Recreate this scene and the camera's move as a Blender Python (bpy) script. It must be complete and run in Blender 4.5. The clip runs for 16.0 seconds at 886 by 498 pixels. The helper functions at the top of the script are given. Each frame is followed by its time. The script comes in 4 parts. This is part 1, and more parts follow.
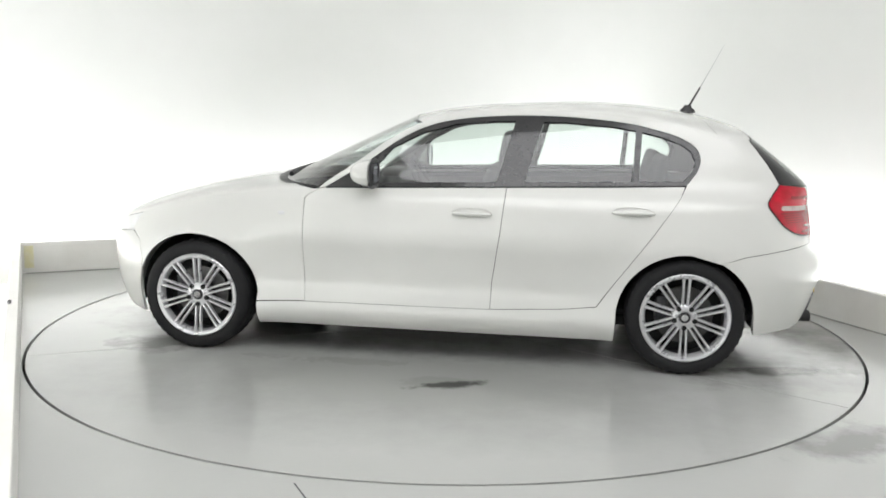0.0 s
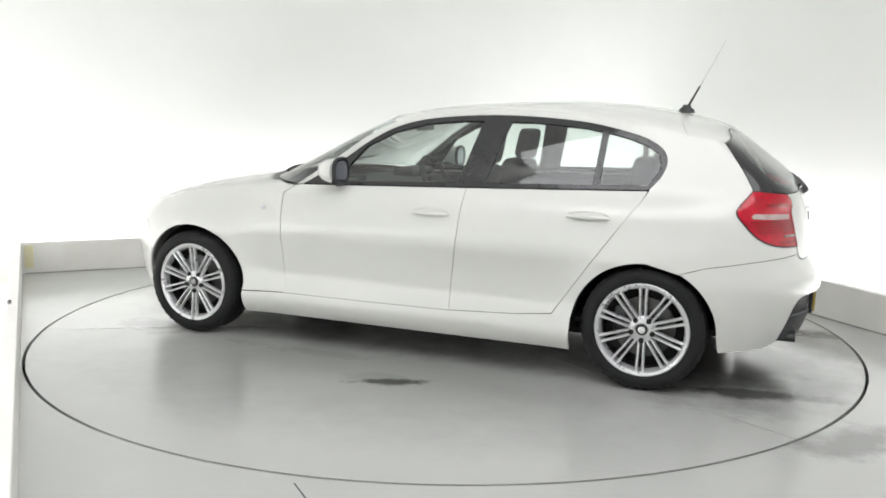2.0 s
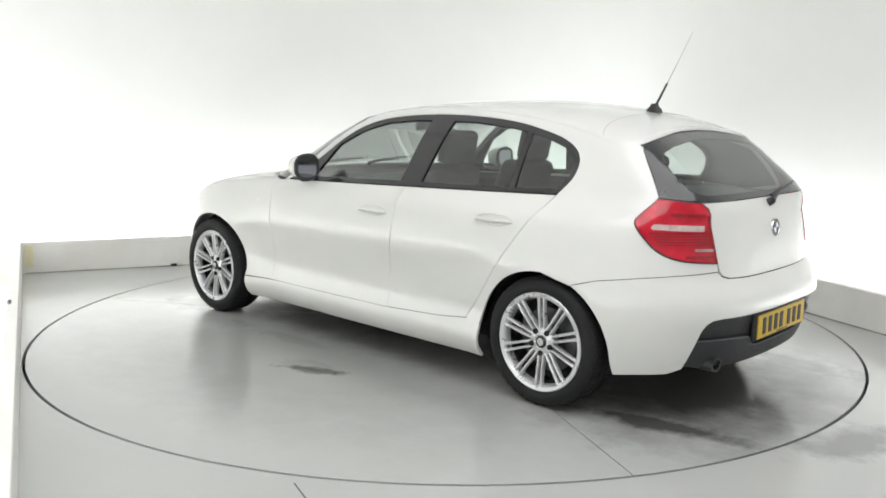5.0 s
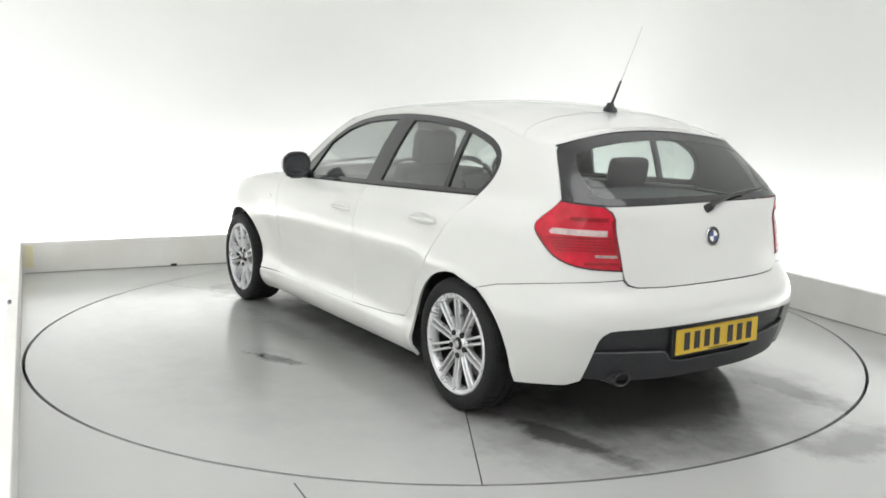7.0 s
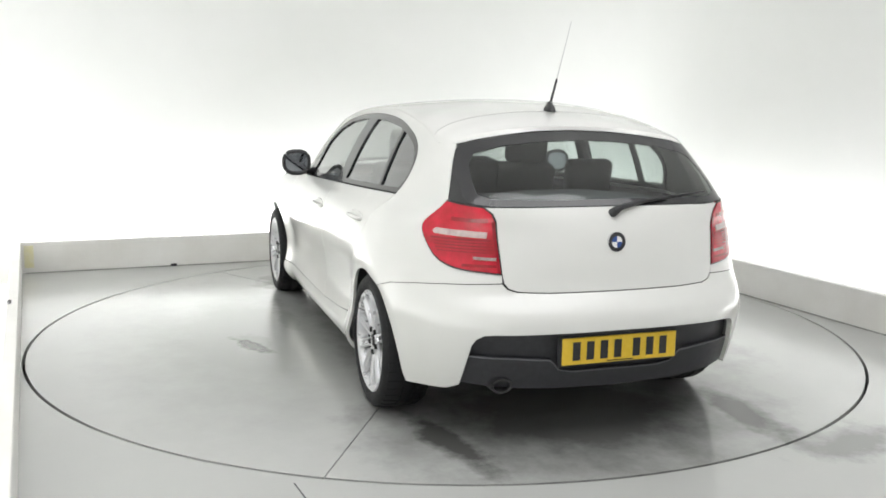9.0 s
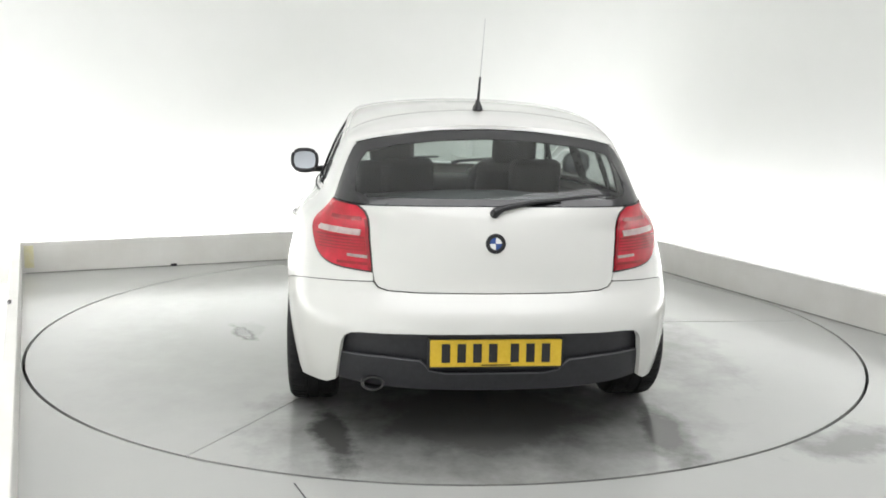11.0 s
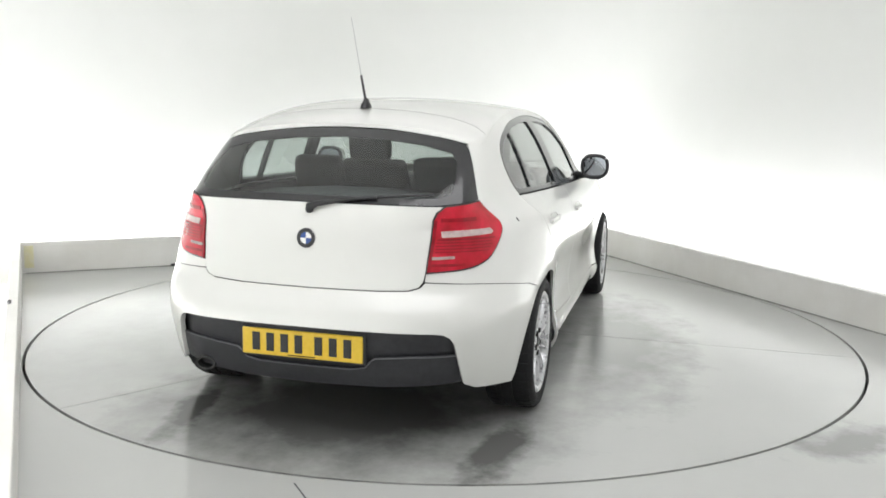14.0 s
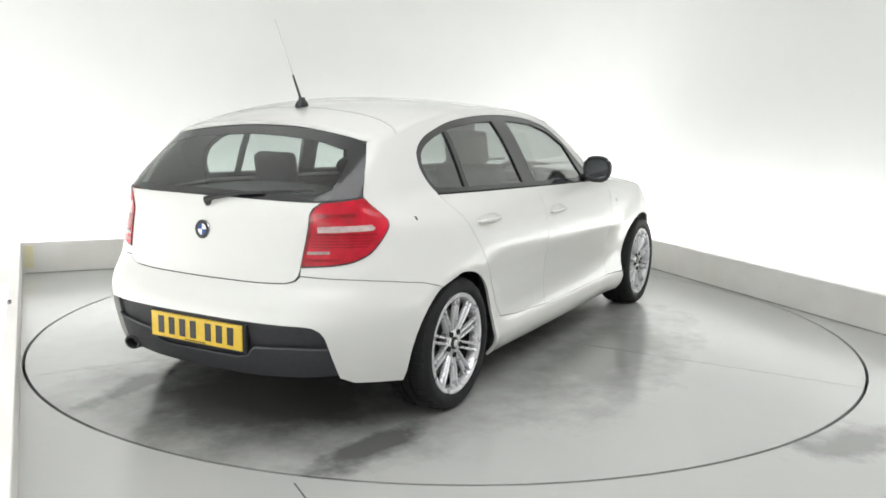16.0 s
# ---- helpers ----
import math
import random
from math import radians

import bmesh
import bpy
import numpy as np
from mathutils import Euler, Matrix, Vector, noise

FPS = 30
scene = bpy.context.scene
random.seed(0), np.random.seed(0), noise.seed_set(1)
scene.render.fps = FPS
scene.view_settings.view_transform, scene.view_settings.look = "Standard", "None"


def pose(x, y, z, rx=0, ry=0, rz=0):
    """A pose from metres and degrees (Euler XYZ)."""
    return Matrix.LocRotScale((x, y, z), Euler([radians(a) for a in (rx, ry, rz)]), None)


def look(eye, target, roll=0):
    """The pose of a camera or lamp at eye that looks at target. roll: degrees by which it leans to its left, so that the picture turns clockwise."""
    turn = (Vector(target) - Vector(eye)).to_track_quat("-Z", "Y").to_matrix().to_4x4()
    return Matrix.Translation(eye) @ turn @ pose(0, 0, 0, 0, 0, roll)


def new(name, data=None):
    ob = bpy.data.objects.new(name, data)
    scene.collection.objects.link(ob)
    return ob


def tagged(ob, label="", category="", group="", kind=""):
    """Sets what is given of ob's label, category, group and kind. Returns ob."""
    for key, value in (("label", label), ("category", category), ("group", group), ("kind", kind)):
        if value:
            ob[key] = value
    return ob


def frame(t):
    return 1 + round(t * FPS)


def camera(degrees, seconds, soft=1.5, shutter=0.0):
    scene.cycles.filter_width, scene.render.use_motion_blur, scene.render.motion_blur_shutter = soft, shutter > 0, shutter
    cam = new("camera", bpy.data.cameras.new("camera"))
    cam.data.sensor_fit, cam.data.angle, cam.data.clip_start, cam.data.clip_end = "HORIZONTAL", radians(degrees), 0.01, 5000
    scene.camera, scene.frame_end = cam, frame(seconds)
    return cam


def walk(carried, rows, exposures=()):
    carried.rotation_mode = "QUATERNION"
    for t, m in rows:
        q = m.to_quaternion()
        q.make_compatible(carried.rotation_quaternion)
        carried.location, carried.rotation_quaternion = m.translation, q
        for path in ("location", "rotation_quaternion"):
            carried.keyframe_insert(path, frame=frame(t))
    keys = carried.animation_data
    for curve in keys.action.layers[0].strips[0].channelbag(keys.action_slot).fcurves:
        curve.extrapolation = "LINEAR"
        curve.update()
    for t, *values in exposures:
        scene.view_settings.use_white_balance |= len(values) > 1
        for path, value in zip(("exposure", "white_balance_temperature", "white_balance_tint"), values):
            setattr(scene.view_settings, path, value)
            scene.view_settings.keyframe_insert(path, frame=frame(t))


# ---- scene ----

cam = camera(53.30, 16.0, soft=1.7)
EYE = Vector((0, -5.535, 1.384))
YAW, PITCH = radians(-0.24), radians(9.25)
AIM = EYE + Vector((math.sin(YAW) * math.cos(PITCH), math.cos(YAW) * math.cos(PITCH), -math.sin(PITCH)))
walk(cam, [(0, look(EYE, AIM, 0.98)), (16, look(EYE, AIM, 0.98))], [(0, 0.0, 6380, 11), (16, 0.0, 6380, 11)])


def turn_at(t):
    """Heading of the turntable in degrees."""
    return 171.80 - 6.885 * t - 0.0032 * t * t


# the room is a square bay, turned against the view
TURN = math.atan2(0.399, 0.917)
ROOM = Matrix.Rotation(TURN, 4, "Z")
U0, U1, V0, V1 = -2.557, 2.50, -6.4, 2.596
WALL_H, LIP_H, LIP_T, TROUGH = 3.6, 0.25, 0.06, 0.42
SKEW = 0.0323  # the left board closes in towards the open end


def room(u, v, z=0.0):
    return ROOM @ Vector((u, v, z))


# ---- light ----
world = bpy.data.worlds.new("world")
scene.world = world
world.use_nodes = True
world.node_tree.nodes["Background"].inputs[0].default_value = (0.9, 0.95, 1.0, 1)
world.node_tree.nodes["Background"].inputs[1].default_value = 0.05


UC = (U0 + U1) / 2
top_lamp = new("ceiling_lamp", bpy.data.lights.new("ceiling_lamp", "AREA"))
top_lamp.data.shape, top_lamp.data.size, top_lamp.data.size_y = "ELLIPSE", 4.4, 3.0
top_lamp.data.energy, top_lamp.data.color = 76, (1, 0.995, 0.99)
top_lamp.matrix_world = ROOM @ pose(UC - 0.7, -3.0, WALL_H - 0.3, 18)
# strip lamps in the trough behind the low upstand, washing the walls from below
for nm, u, v, ln, rz, pw in (("strip_lamp", UC, V1 + 0.2, 4.9, 0, 60), ("strip_lamp", U1 + 0.2, -1.7, 8.4, 90, 78), ("strip_lamp", U0 - 0.2 + 4.3 * SKEW, -1.7, 8.4, 90 + math.degrees(SKEW), 86)):
    d = bpy.data.lights.new(nm, "AREA")
    d.shape, d.size, d.size_y, d.energy, d.color = "RECTANGLE", ln, 0.2, pw, (1, 1, 1)
    ob = new(nm, d)
    ob.matrix_world = ROOM @ pose(u, v, 0.12, 180, 0, rz)


# ---- materials ----
def mat(name, color, rough=0.5, metal=0.0, coat=0.0, spec=0.5):
    m = bpy.data.materials.new(name)
    m.use_nodes = True
    b = m.node_tree.nodes["Principled BSDF"]
    b.inputs["Base Color"].default_value = (*color, 1)
    b.inputs["Roughness"].default_value = rough
    b.inputs["Metallic"].default_value = metal
    b.inputs["Coat Weight"].default_value = coat
    b.inputs["Coat Roughness"].default_value = 0.04
    b.inputs["Specular IOR Level"].default_value = spec
    return m


def node(m, kind, **values):
    n = m.node_tree.nodes.new(kind)
    for k, v in values.items():
        if k in n.inputs.keys():
            n.inputs[k].default_value = v
    return n


def link(m, a, b):
    m.node_tree.links.new(a, b)


def vary(m, scale, low, high, rough=None, bump=0.0, detail=4.0, fine=None):
    """Colour between low and high by noise in object space, at two scales, with roughness and fine relief."""
    b = m.node_tree.nodes["Principled BSDF"]
    tc = node(m, "ShaderNodeTexCoord")
    n = node(m, "ShaderNodeTexNoise", Scale=scale, Detail=detail, Roughness=0.6)
    link(m, tc.outputs["Object"], n.inputs["Vector"])
    ramp = node(m, "ShaderNodeValToRGB")
    ramp.color_ramp.elements[0].position, ramp.color_ramp.elements[1].position = 0.3, 0.7
    ramp.color_ramp.elements[0].color, ramp.color_ramp.elements[1].color = (*low, 1), (*high, 1)
    link(m, n.outputs["Fac"], ramp.inputs["Fac"])
    link(m, ramp.outputs["Color"], b.inputs["Base Color"])
    if rough:
        r = node(m, "ShaderNodeMapRange")
        r.inputs["From Min"].default_value, r.inputs["From Max"].default_value = 0.3, 0.7
        r.inputs["To Min"].default_value, r.inputs["To Max"].default_value = rough
        link(m, n.outputs["Fac"], r.inputs["Value"])
        link(m, r.outputs["Result"], b.inputs["Roughness"])
    if bump:
        f = node(m, "ShaderNodeTexNoise", Scale=fine or scale * 12, Detail=3.0)
        link(m, tc.outputs["Object"], f.inputs["Vector"])
        bp = node(m, "ShaderNodeBump", Strength=bump, Distance=0.01)
        link(m, f.outputs["Fac"], bp.inputs["Height"])
        link(m, bp.outputs["Normal"], b.inputs["Normal"])
    return m


def glass(name, tint, gloss=0.0, power=4.0, least=0.08):
    """A thin pane: tinted see-through with a Fresnel gloss."""
    m = bpy.data.materials.new(name)
    m.use_nodes = True
    t = m.node_tree
    t.nodes.remove(t.nodes["Principled BSDF"])
    tr, gl, mx, lw = node(m, "ShaderNodeBsdfTransparent"), node(m, "ShaderNodeBsdfGlossy"), node(m, "ShaderNodeMixShader"), node(m, "ShaderNodeLayerWeight", Blend=0.5)
    pw, fr = node(m, "ShaderNodeMath"), node(m, "ShaderNodeMath")
    pw.operation, fr.operation = "POWER", "MULTIPLY_ADD"
    pw.inputs[1].default_value, fr.inputs[1].default_value, fr.inputs[2].default_value = power, 0.9, least
    link(m, lw.outputs["Facing"], pw.inputs[0])
    link(m, pw.outputs[0], fr.inputs[0])
    tr.inputs["Color"].default_value = (*tint, 1)
    gl.inputs["Roughness"].default_value = gloss
    link(m, fr.outputs[0], mx.inputs[0])
    link(m, tr.outputs[0], mx.inputs[1])
    link(m, gl.outputs[0], mx.inputs[2])
    link(m, mx.outputs[0], t.nodes["Material Output"].inputs["Surface"])
    return m


PAINT = vary(mat("white_paint", (0.8, 0.8, 0.77), 0.22, coat=0.6), 1.3, (0.70, 0.70, 0.672), (0.735, 0.735, 0.706))
BLACK = vary(mat("black_trim", (0.02, 0.02, 0.022), 0.35), 30, (0.014, 0.014, 0.016), (0.026, 0.026, 0.028), (0.3, 0.45))
GREY_PLASTIC = vary(mat("grey_plastic", (0.05, 0.05, 0.055), 0.5), 40, (0.022, 0.023, 0.026), (0.035, 0.035, 0.04), (0.4, 0.55), 0.1)
JOINT_GREY = mat("panel_joint", (0.10, 0.10, 0.10), 0.7)
JOINT_PALE = mat("roof_joint", (0.32, 0.32, 0.31), 0.6)
# painted highlight of the diffuser lip
LIP_GLINT = mat("lip_highlight", (0.12, 0.12, 0.13), 0.3)
LINER = mat("dark_liner", (0.012, 0.012, 0.012), 0.8)
RUBBER = vary(mat("tyre_rubber", (0.02, 0.02, 0.02), 0.75, spec=0.32), 25, (0.008, 0.008, 0.009), (0.017, 0.017, 0.018), (0.6, 0.8), 0.2)
ALLOY = vary(mat("silver_alloy", (0.62, 0.62, 0.63), 0.3, 0.55), 20, (0.62, 0.62, 0.64), (0.72, 0.72, 0.73), (0.24, 0.36))
# alloy and steel inside the wheel, the shade there put into their colour
ALLOY_SHADED = vary(mat("shaded_alloy", (0.16, 0.16, 0.17), 0.45, 0.6), 20, (0.05, 0.05, 0.055), (0.11, 0.11, 0.115), (0.4, 0.5))
STEEL = vary(mat("disc_steel", (0.4, 0.4, 0.42), 0.35, 0.9), 18, (0.08, 0.077, 0.075), (0.14, 0.14, 0.14), (0.3, 0.45))
# tail pipe metal, dark all over
PIPE = vary(mat("dark_steel", (0.06, 0.06, 0.06), 0.4, 0.7), 30, (0.03, 0.03, 0.03), (0.1, 0.1, 0.1), (0.35, 0.55))
CHROME = mat("chrome", (0.75, 0.75, 0.76), 0.12, 1.0)
# the dark reflection is put into the mirror's own colour
MIRROR = mat("darkened_mirror", (0.34, 0.36, 0.39), 0.03, 1.0)
BLUE = mat("blue_enamel", (0.05, 0.10, 0.30), 0.2, coat=0.5)
WHITE_ENAMEL = mat("white_enamel", (0.8, 0.8, 0.8), 0.2, coat=0.5)
LAMP_RED = vary(mat("red_lens", (0.55, 0.006, 0.02), 0.12, coat=0.35), 11, (0.34, 0.002, 0.012), (0.68, 0.008, 0.035))
LAMP_DARK = vary(mat("dark_red_lens", (0.2, 0.003, 0.01), 0.15, coat=0.35), 25, (0.20, 0.001, 0.008), (0.36, 0.003, 0.016))
LAMP_CLEAR = vary(mat("clear_lens", (0.5, 0.4, 0.38), 0.15, coat=0.8), 40, (0.42, 0.3, 0.29), (0.62, 0.52, 0.5))
LAMP_GREY = vary(mat("grey_lens", (0.3, 0.2, 0.2), 0.15, coat=0.8), 60, (0.26, 0.16, 0.16), (0.45, 0.36, 0.35))
HEAD_CLEAR = vary(mat("head_lens", (0.75, 0.76, 0.76), 0.1, coat=0.8), 12, (0.68, 0.69, 0.69), (0.8, 0.8, 0.8))
TAPE = vary(mat("yellow_tape", (0.76, 0.73, 0.55), 0.6), 18, (0.76, 0.71, 0.42), (0.8, 0.77, 0.6))
PLATE = vary(mat("yellow_plate", (0.78, 0.52, 0.03), 0.35), 60, (0.74, 0.49, 0.03), (0.8, 0.55, 0.05))
CLOTH = vary(mat("seat_cloth", (0.03, 0.03, 0.032), 0.9), 60, (0.022, 0.022, 0.024), (0.045, 0.045, 0.048), (0.8, 0.95), 0.4)
DASH = vary(mat("dash_plastic", (0.03, 0.03, 0.032), 0.6), 60, (0.025, 0.025, 0.027), (0.04, 0.04, 0.043), (0.5, 0.7), 0.2)
SHELF = vary(mat("shelf_carpet", (0.12, 0.12, 0.125), 0.95), 80, (0.10, 0.10, 0.105), (0.15, 0.15, 0.155), (0.9, 1.0), 0.3)
SIDE_GLASS = glass("side_glass", (0.82, 0.88, 0.85), power=2.4, least=0.12)
GLOSS_BLACK = vary(mat("gloss_black_trim", (0.02, 0.02, 0.022), 0.12, coat=0.55), 30, (0.018, 0.018, 0.02), (0.023, 0.023, 0.025), (0.15, 0.18))
WHIP = mat("whip_steel", (0.5, 0.5, 0.5), 0.4, 0.3)
REAR_GLASS = glass("rear_glass", (0.74, 0.80, 0.78), power=3.0, least=0.07)
SCREEN_GLASS = glass("screen_glass", (0.75, 0.8, 0.78), power=1.8, least=0.1)
WALL = vary(mat("white_wall", (0.84, 0.85, 0.82), 0.6), 0.8, (0.82, 0.83, 0.80), (0.86, 0.865, 0.84), (0.5, 0.7), 0.05)
GREY_WALL = vary(mat("grey_wall", (0.62, 0.62, 0.61), 0.8), 0.8, (0.6, 0.6, 0.59), (0.64, 0.64, 0.63), (0.7, 0.9), 0.05)
LIP = vary(mat("white_board", (0.72, 0.71, 0.66), 0.5), 2.5, (0.78, 0.765, 0.725), (0.86, 0.85, 0.82), (0.4, 0.6), 0.1)


# ---- helpers for meshes ----
def part(name, bm, material, parent, label="", smooth=True):
    me = bpy.data.meshes.new(name)
    bm.to_mesh(me)
    bm.free()
    for m in (material if isinstance(material, (list, tuple)) else [material]):
        me.materials.append(m)
    if smooth:
        me.polygons.foreach_set("use_smooth", [True] * len(me.polygons))
        me.set_sharp_from_angle(angle=radians(38))
    ob = new(name, me)
    ob.parent = parent
    if label:
        ob["label"] = label
    return ob


def from_faces(verts, faces):
    bm = bmesh.new()
    vs = [bm.verts.new(v) for v in verts]
    for f in faces:
        try:
            bm.faces.new([vs[i] for i in f])
        except ValueError:
            pass
    return bm


def rbox(cx, cy, cz, sx, sy, sz, r=0.01, seg=2, m=None):
    """A box with rounded edges."""
    bm = bmesh.new()
    bmesh.ops.create_cube(bm, size=1)
    bmesh.ops.scale(bm, vec=(sx, sy, sz), verts=bm.verts)
    if r:
        bmesh.ops.bevel(bm, geom=bm.edges[:], offset=r, segments=seg, profile=0.5, affect="EDGES")
    bmesh.ops.transform(bm, matrix=Matrix.Translation((cx, cy, cz)) @ (m or Matrix()), verts=bm.verts)
    return bm


def merge(*bms):
    out = bms[0]
    for b in bms[1:]:
        me = bpy.data.meshes.new("tmp")
        b.to_mesh(me)
        b.free()
        out.from_mesh(me)
        bpy.data.meshes.remove(me)
    return out


def lathe(profile, n=64, axis="Y"):
    """Spin (radius, along) points round the axis."""
    vs, fs = [], []
    k = len(profile)
    for i in range(n):
        a = 2 * math.pi * i / n
        for r, h in profile:
            vs.append((r * math.cos(a), h, r * math.sin(a)) if axis == "Y" else (r * math.cos(a), r * math.sin(a), h))
    for i in range(n):
        j = (i + 1) % n
        for q in range(k - 1):
            fs.append((i * k + q, i * k + q + 1, j * k + q + 1, j * k + q))
    bm = from_faces(vs, fs)
    bmesh.ops.remove_doubles(bm, verts=bm.verts, dist=1e-6)
    bmesh.ops.recalc_face_normals(bm, faces=bm.faces)
    return bm


def tube(path, r, n=8):
    """A tube along points; r is one radius or one a point."""
    vs, fs = [], []
    for i, q in enumerate(path):
        q = Vector(q)
        d = (Vector(path[min(i + 1, len(path) - 1)]) - Vector(path[max(i - 1, 0)])).normalized()
        a = d.orthogonal().normalized()
        b = d.cross(a)
        rr = r[i] if isinstance(r, (list, tuple)) else r
        vs += [q + rr * (math.cos(2 * math.pi * k / n) * a + math.sin(2 * math.pi * k / n) * b) for k in range(n)]
    for i in range(len(path) - 1):
        for k in range(n):
            fs.append((i * n + k, i * n + (k + 1) % n, (i + 1) * n + (k + 1) % n, (i + 1) * n + k))
    fs += [tuple(range(n))[::-1], tuple(range((len(path) - 1) * n, len(path) * n))]
    bm = from_faces(vs, fs)
    bmesh.ops.recalc_face_normals(bm, faces=bm.faces)
    return bm


def curve(*pts):
    """Smooth monotone interpolation through (x, y) points."""
    pts = sorted(pts)
    X, Y = np.array([q[0] for q in pts]), np.array([q[1] for q in pts])
    h, d = np.diff(X), np.diff(Y) / np.diff(X)
    m = np.zeros(len(X))
    m[0], m[-1] = d[0], d[-1]
    for i in range(1, len(X) - 1):
        if d[i - 1] * d[i] > 0:
            w1, w2 = 2 * h[i] + h[i - 1], h[i] + 2 * h[i - 1]
            m[i] = (w1 + w2) / (w1 / d[i - 1] + w2 / d[i])

    def f(x):
        x = min(max(x, X[0]), X[-1])
        i = min(int(np.searchsorted(X, x, "right")) - 1, len(X) - 2)
        t = (x - X[i]) / h[i]
        return float((2 * t ** 3 - 3 * t ** 2 + 1) * Y[i] + (t ** 3 - 2 * t ** 2 + t) * h[i] * m[i] + (3 * t ** 2 - 2 * t ** 3) * Y[i + 1] + (t ** 3 - t ** 2) * h[i] * m[i + 1])
    return f


def mix(a, b, z, z0, z1):
    t = min(max((z - z0) / (z1 - z0), 0), 1)
    t = t * t * (3 - 2 * t)
    return a * (1 - t) + b * t


# ---- the car's skin: x forward, y to its left, z up; origin on the ground amid the axles ----
WIDTH = curve((0.08, 0.74), (0.16, 0.81), (0.20, 0.845), (0.26, 0.862), (0.30, 0.853), (0.36, 0.840), (0.42, 0.834), (0.50, 0.840), (0.58, 0.853), (0.65, 0.868), (0.71, 0.871),
              (0.80, 0.862), (0.88, 0.843), (0.93, 0.812), (0.96, 0.786), (1.0, 0.765), (1.1, 0.725), (1.2, 0.68), (1.28, 0.635), (1.34, 0.59), (1.38, 0.545))
LOW = curve((2.2, 0.88), (1.8, 0.955), (1.45, 0.985), (1.0, 0.985), (0.5, 0.992), (0, 1.0), (-1.4, 1.0), (-1.7, 0.968), (-1.9, 0.925), (-2.15, 0.86))
MID = curve((2.2, 0.82), (1.8, 0.9), (1.45, 0.955), (1.0, 0.98), (0.5, 0.995), (0, 1.0), (-0.9, 0.998), (-1.3, 0.98), (-1.5, 0.95), (-1.74, 0.895), (-1.95, 0.825), (-2.1, 0.77))
HIGH = curve((0.9, 0.94), (0.5, 0.975), (0.2, 0.992), (-0.2, 1.0), (-0.7, 0.985), (-1.1, 0.958), (-1.4, 0.922), (-1.7, 0.872), (-2.1, 0.815))
REAR = curve((0.08, -2.00), (0.22, -2.065), (0.30, -2.10), (0.42, -2.13), (0.50, -2.145), (0.56, -2.138), (0.62, -2.10), (0.66, -2.072), (0.75, -2.062), (0.86, -2.047),
             (0.94, -2.022), (0.985, -2.0), (1.05, -1.935), (1.15, -1.81), (1.25, -1.675), (1.285, -1.62), (1.33, -1.55), (1.40, -1.45))
NOSE = curve((0.08, 1.93), (0.2, 2.03), (0.35, 2.08), (0.5, 2.09), (0.6, 2.075), (0.68, 2.04), (0.76, 1.95), (0.86, 1.80), (0.95, 1.6))
XS, XF, K = -1.3, 1.3, 1.257
AXLES, HUB_Z = (1.347, -1.335), 0.3095
TABLES = {}


BUMPER_W = curve((0.08, 0.72), (0.2, 0.795), (0.3, 0.822), (0.42, 0.846), (0.55, 0.860), (0.65, 0.868))


def half_width(x, z):
    side = WIDTH(z)
    if z < 0.65 and abs(x) > 1.4:
        side = mix(side, BUMPER_W(z), abs(x), 1.42, 1.75)
    w = mix(mix(LOW(x), MID(x), z, 0.5, 0.85), HIGH(x), z, 0.86, 1.02) * side
    if z < 0.8:
        for ax in AXLES:
            d = math.hypot(x - ax, z - 0.30)
            w += (0.022 if ax > 0 else 0.014) * math.exp(-((d - 0.36) / (0.11 if ax > 0 else 0.07)) ** 2)
    return w


def table(z, rear):
    """Plan outline of one end at height z: x, y and the length fraction."""
    key = (round(z, 3), rear)
    if key not in TABLES:
        z = key[0]
        if rear:
            a, b, x0, length = mix(5, 8, z, 0.88, 1.02), mix(3, 5, z, 0.88, 1.02), XS, REAR(z) - XS
        else:
            a, b, x0, length = 3.3, 2.6, XF, NOSE(z) - XF
        f = np.linspace(0, math.pi / 2, 160)
        t = np.sin(f) ** (2 / a)
        t = np.sort(np.concatenate([t, np.linspace(0, 0.6, 30)]))
        x = x0 + length * t
        y = np.array([half_width(q, z) for q in x]) * np.maximum(0, 1 - t ** a) ** (1 / b)
        s = np.concatenate([[0], np.cumsum(np.hypot(np.diff(x), np.diff(y)))])
        TABLES[key] = (x, y, s / s[-1])
    return TABLES[key]


def skin(s, z):
    if s < XS:
        x, y, f = table(z, True)
        q = (XS - s) / K
        return Vector((np.interp(q, f, x), np.interp(q, f, y), z))
    if s > XF:
        x, y, f = table(z, False)
        q = (s - XF) / K
        return Vector((np.interp(q, f, x), np.interp(q, f, y), z))
    return Vector((s, half_width(s, z), z))


S_REAR, S_NOSE = XS - K, XF + K


def sx(x, z):
    """Skin coordinate of a point given by its x, in side view."""
    if x < XS:
        tx, ty, f = table(z, True)
        return (XS - K * float(np.interp(-x, -tx, f)), z)
    if x > XF:
        tx, ty, f = table(z, False)
        return (XF + K * float(np.interp(x, tx, f)), z)
    return (x, z)


def sy(y, z, rear=True):
    """The same of a point given by its y, in end view."""
    tx, ty, f = table(z, rear)
    q = float(np.interp(-y, -ty, f))
    return (XS - K * q, z) if rear else (XF + K * q, z)


def skin_normal(s, z):
    e = 0.004
    a = skin(max(min(s + e, S_NOSE), S_REAR), z) - skin(max(min(s - e, S_NOSE), S_REAR), z)
    b = skin(s, z + e) - skin(s, z - e)
    n = b.cross(a)
    if n.length < 1e-9:
        return Vector((-1 if s < 0 else 1, 0, 0))
    n.normalize()
    return n if n.y >= -1e-6 or abs(s) > 1.3 and n.y > -0.2 else -n


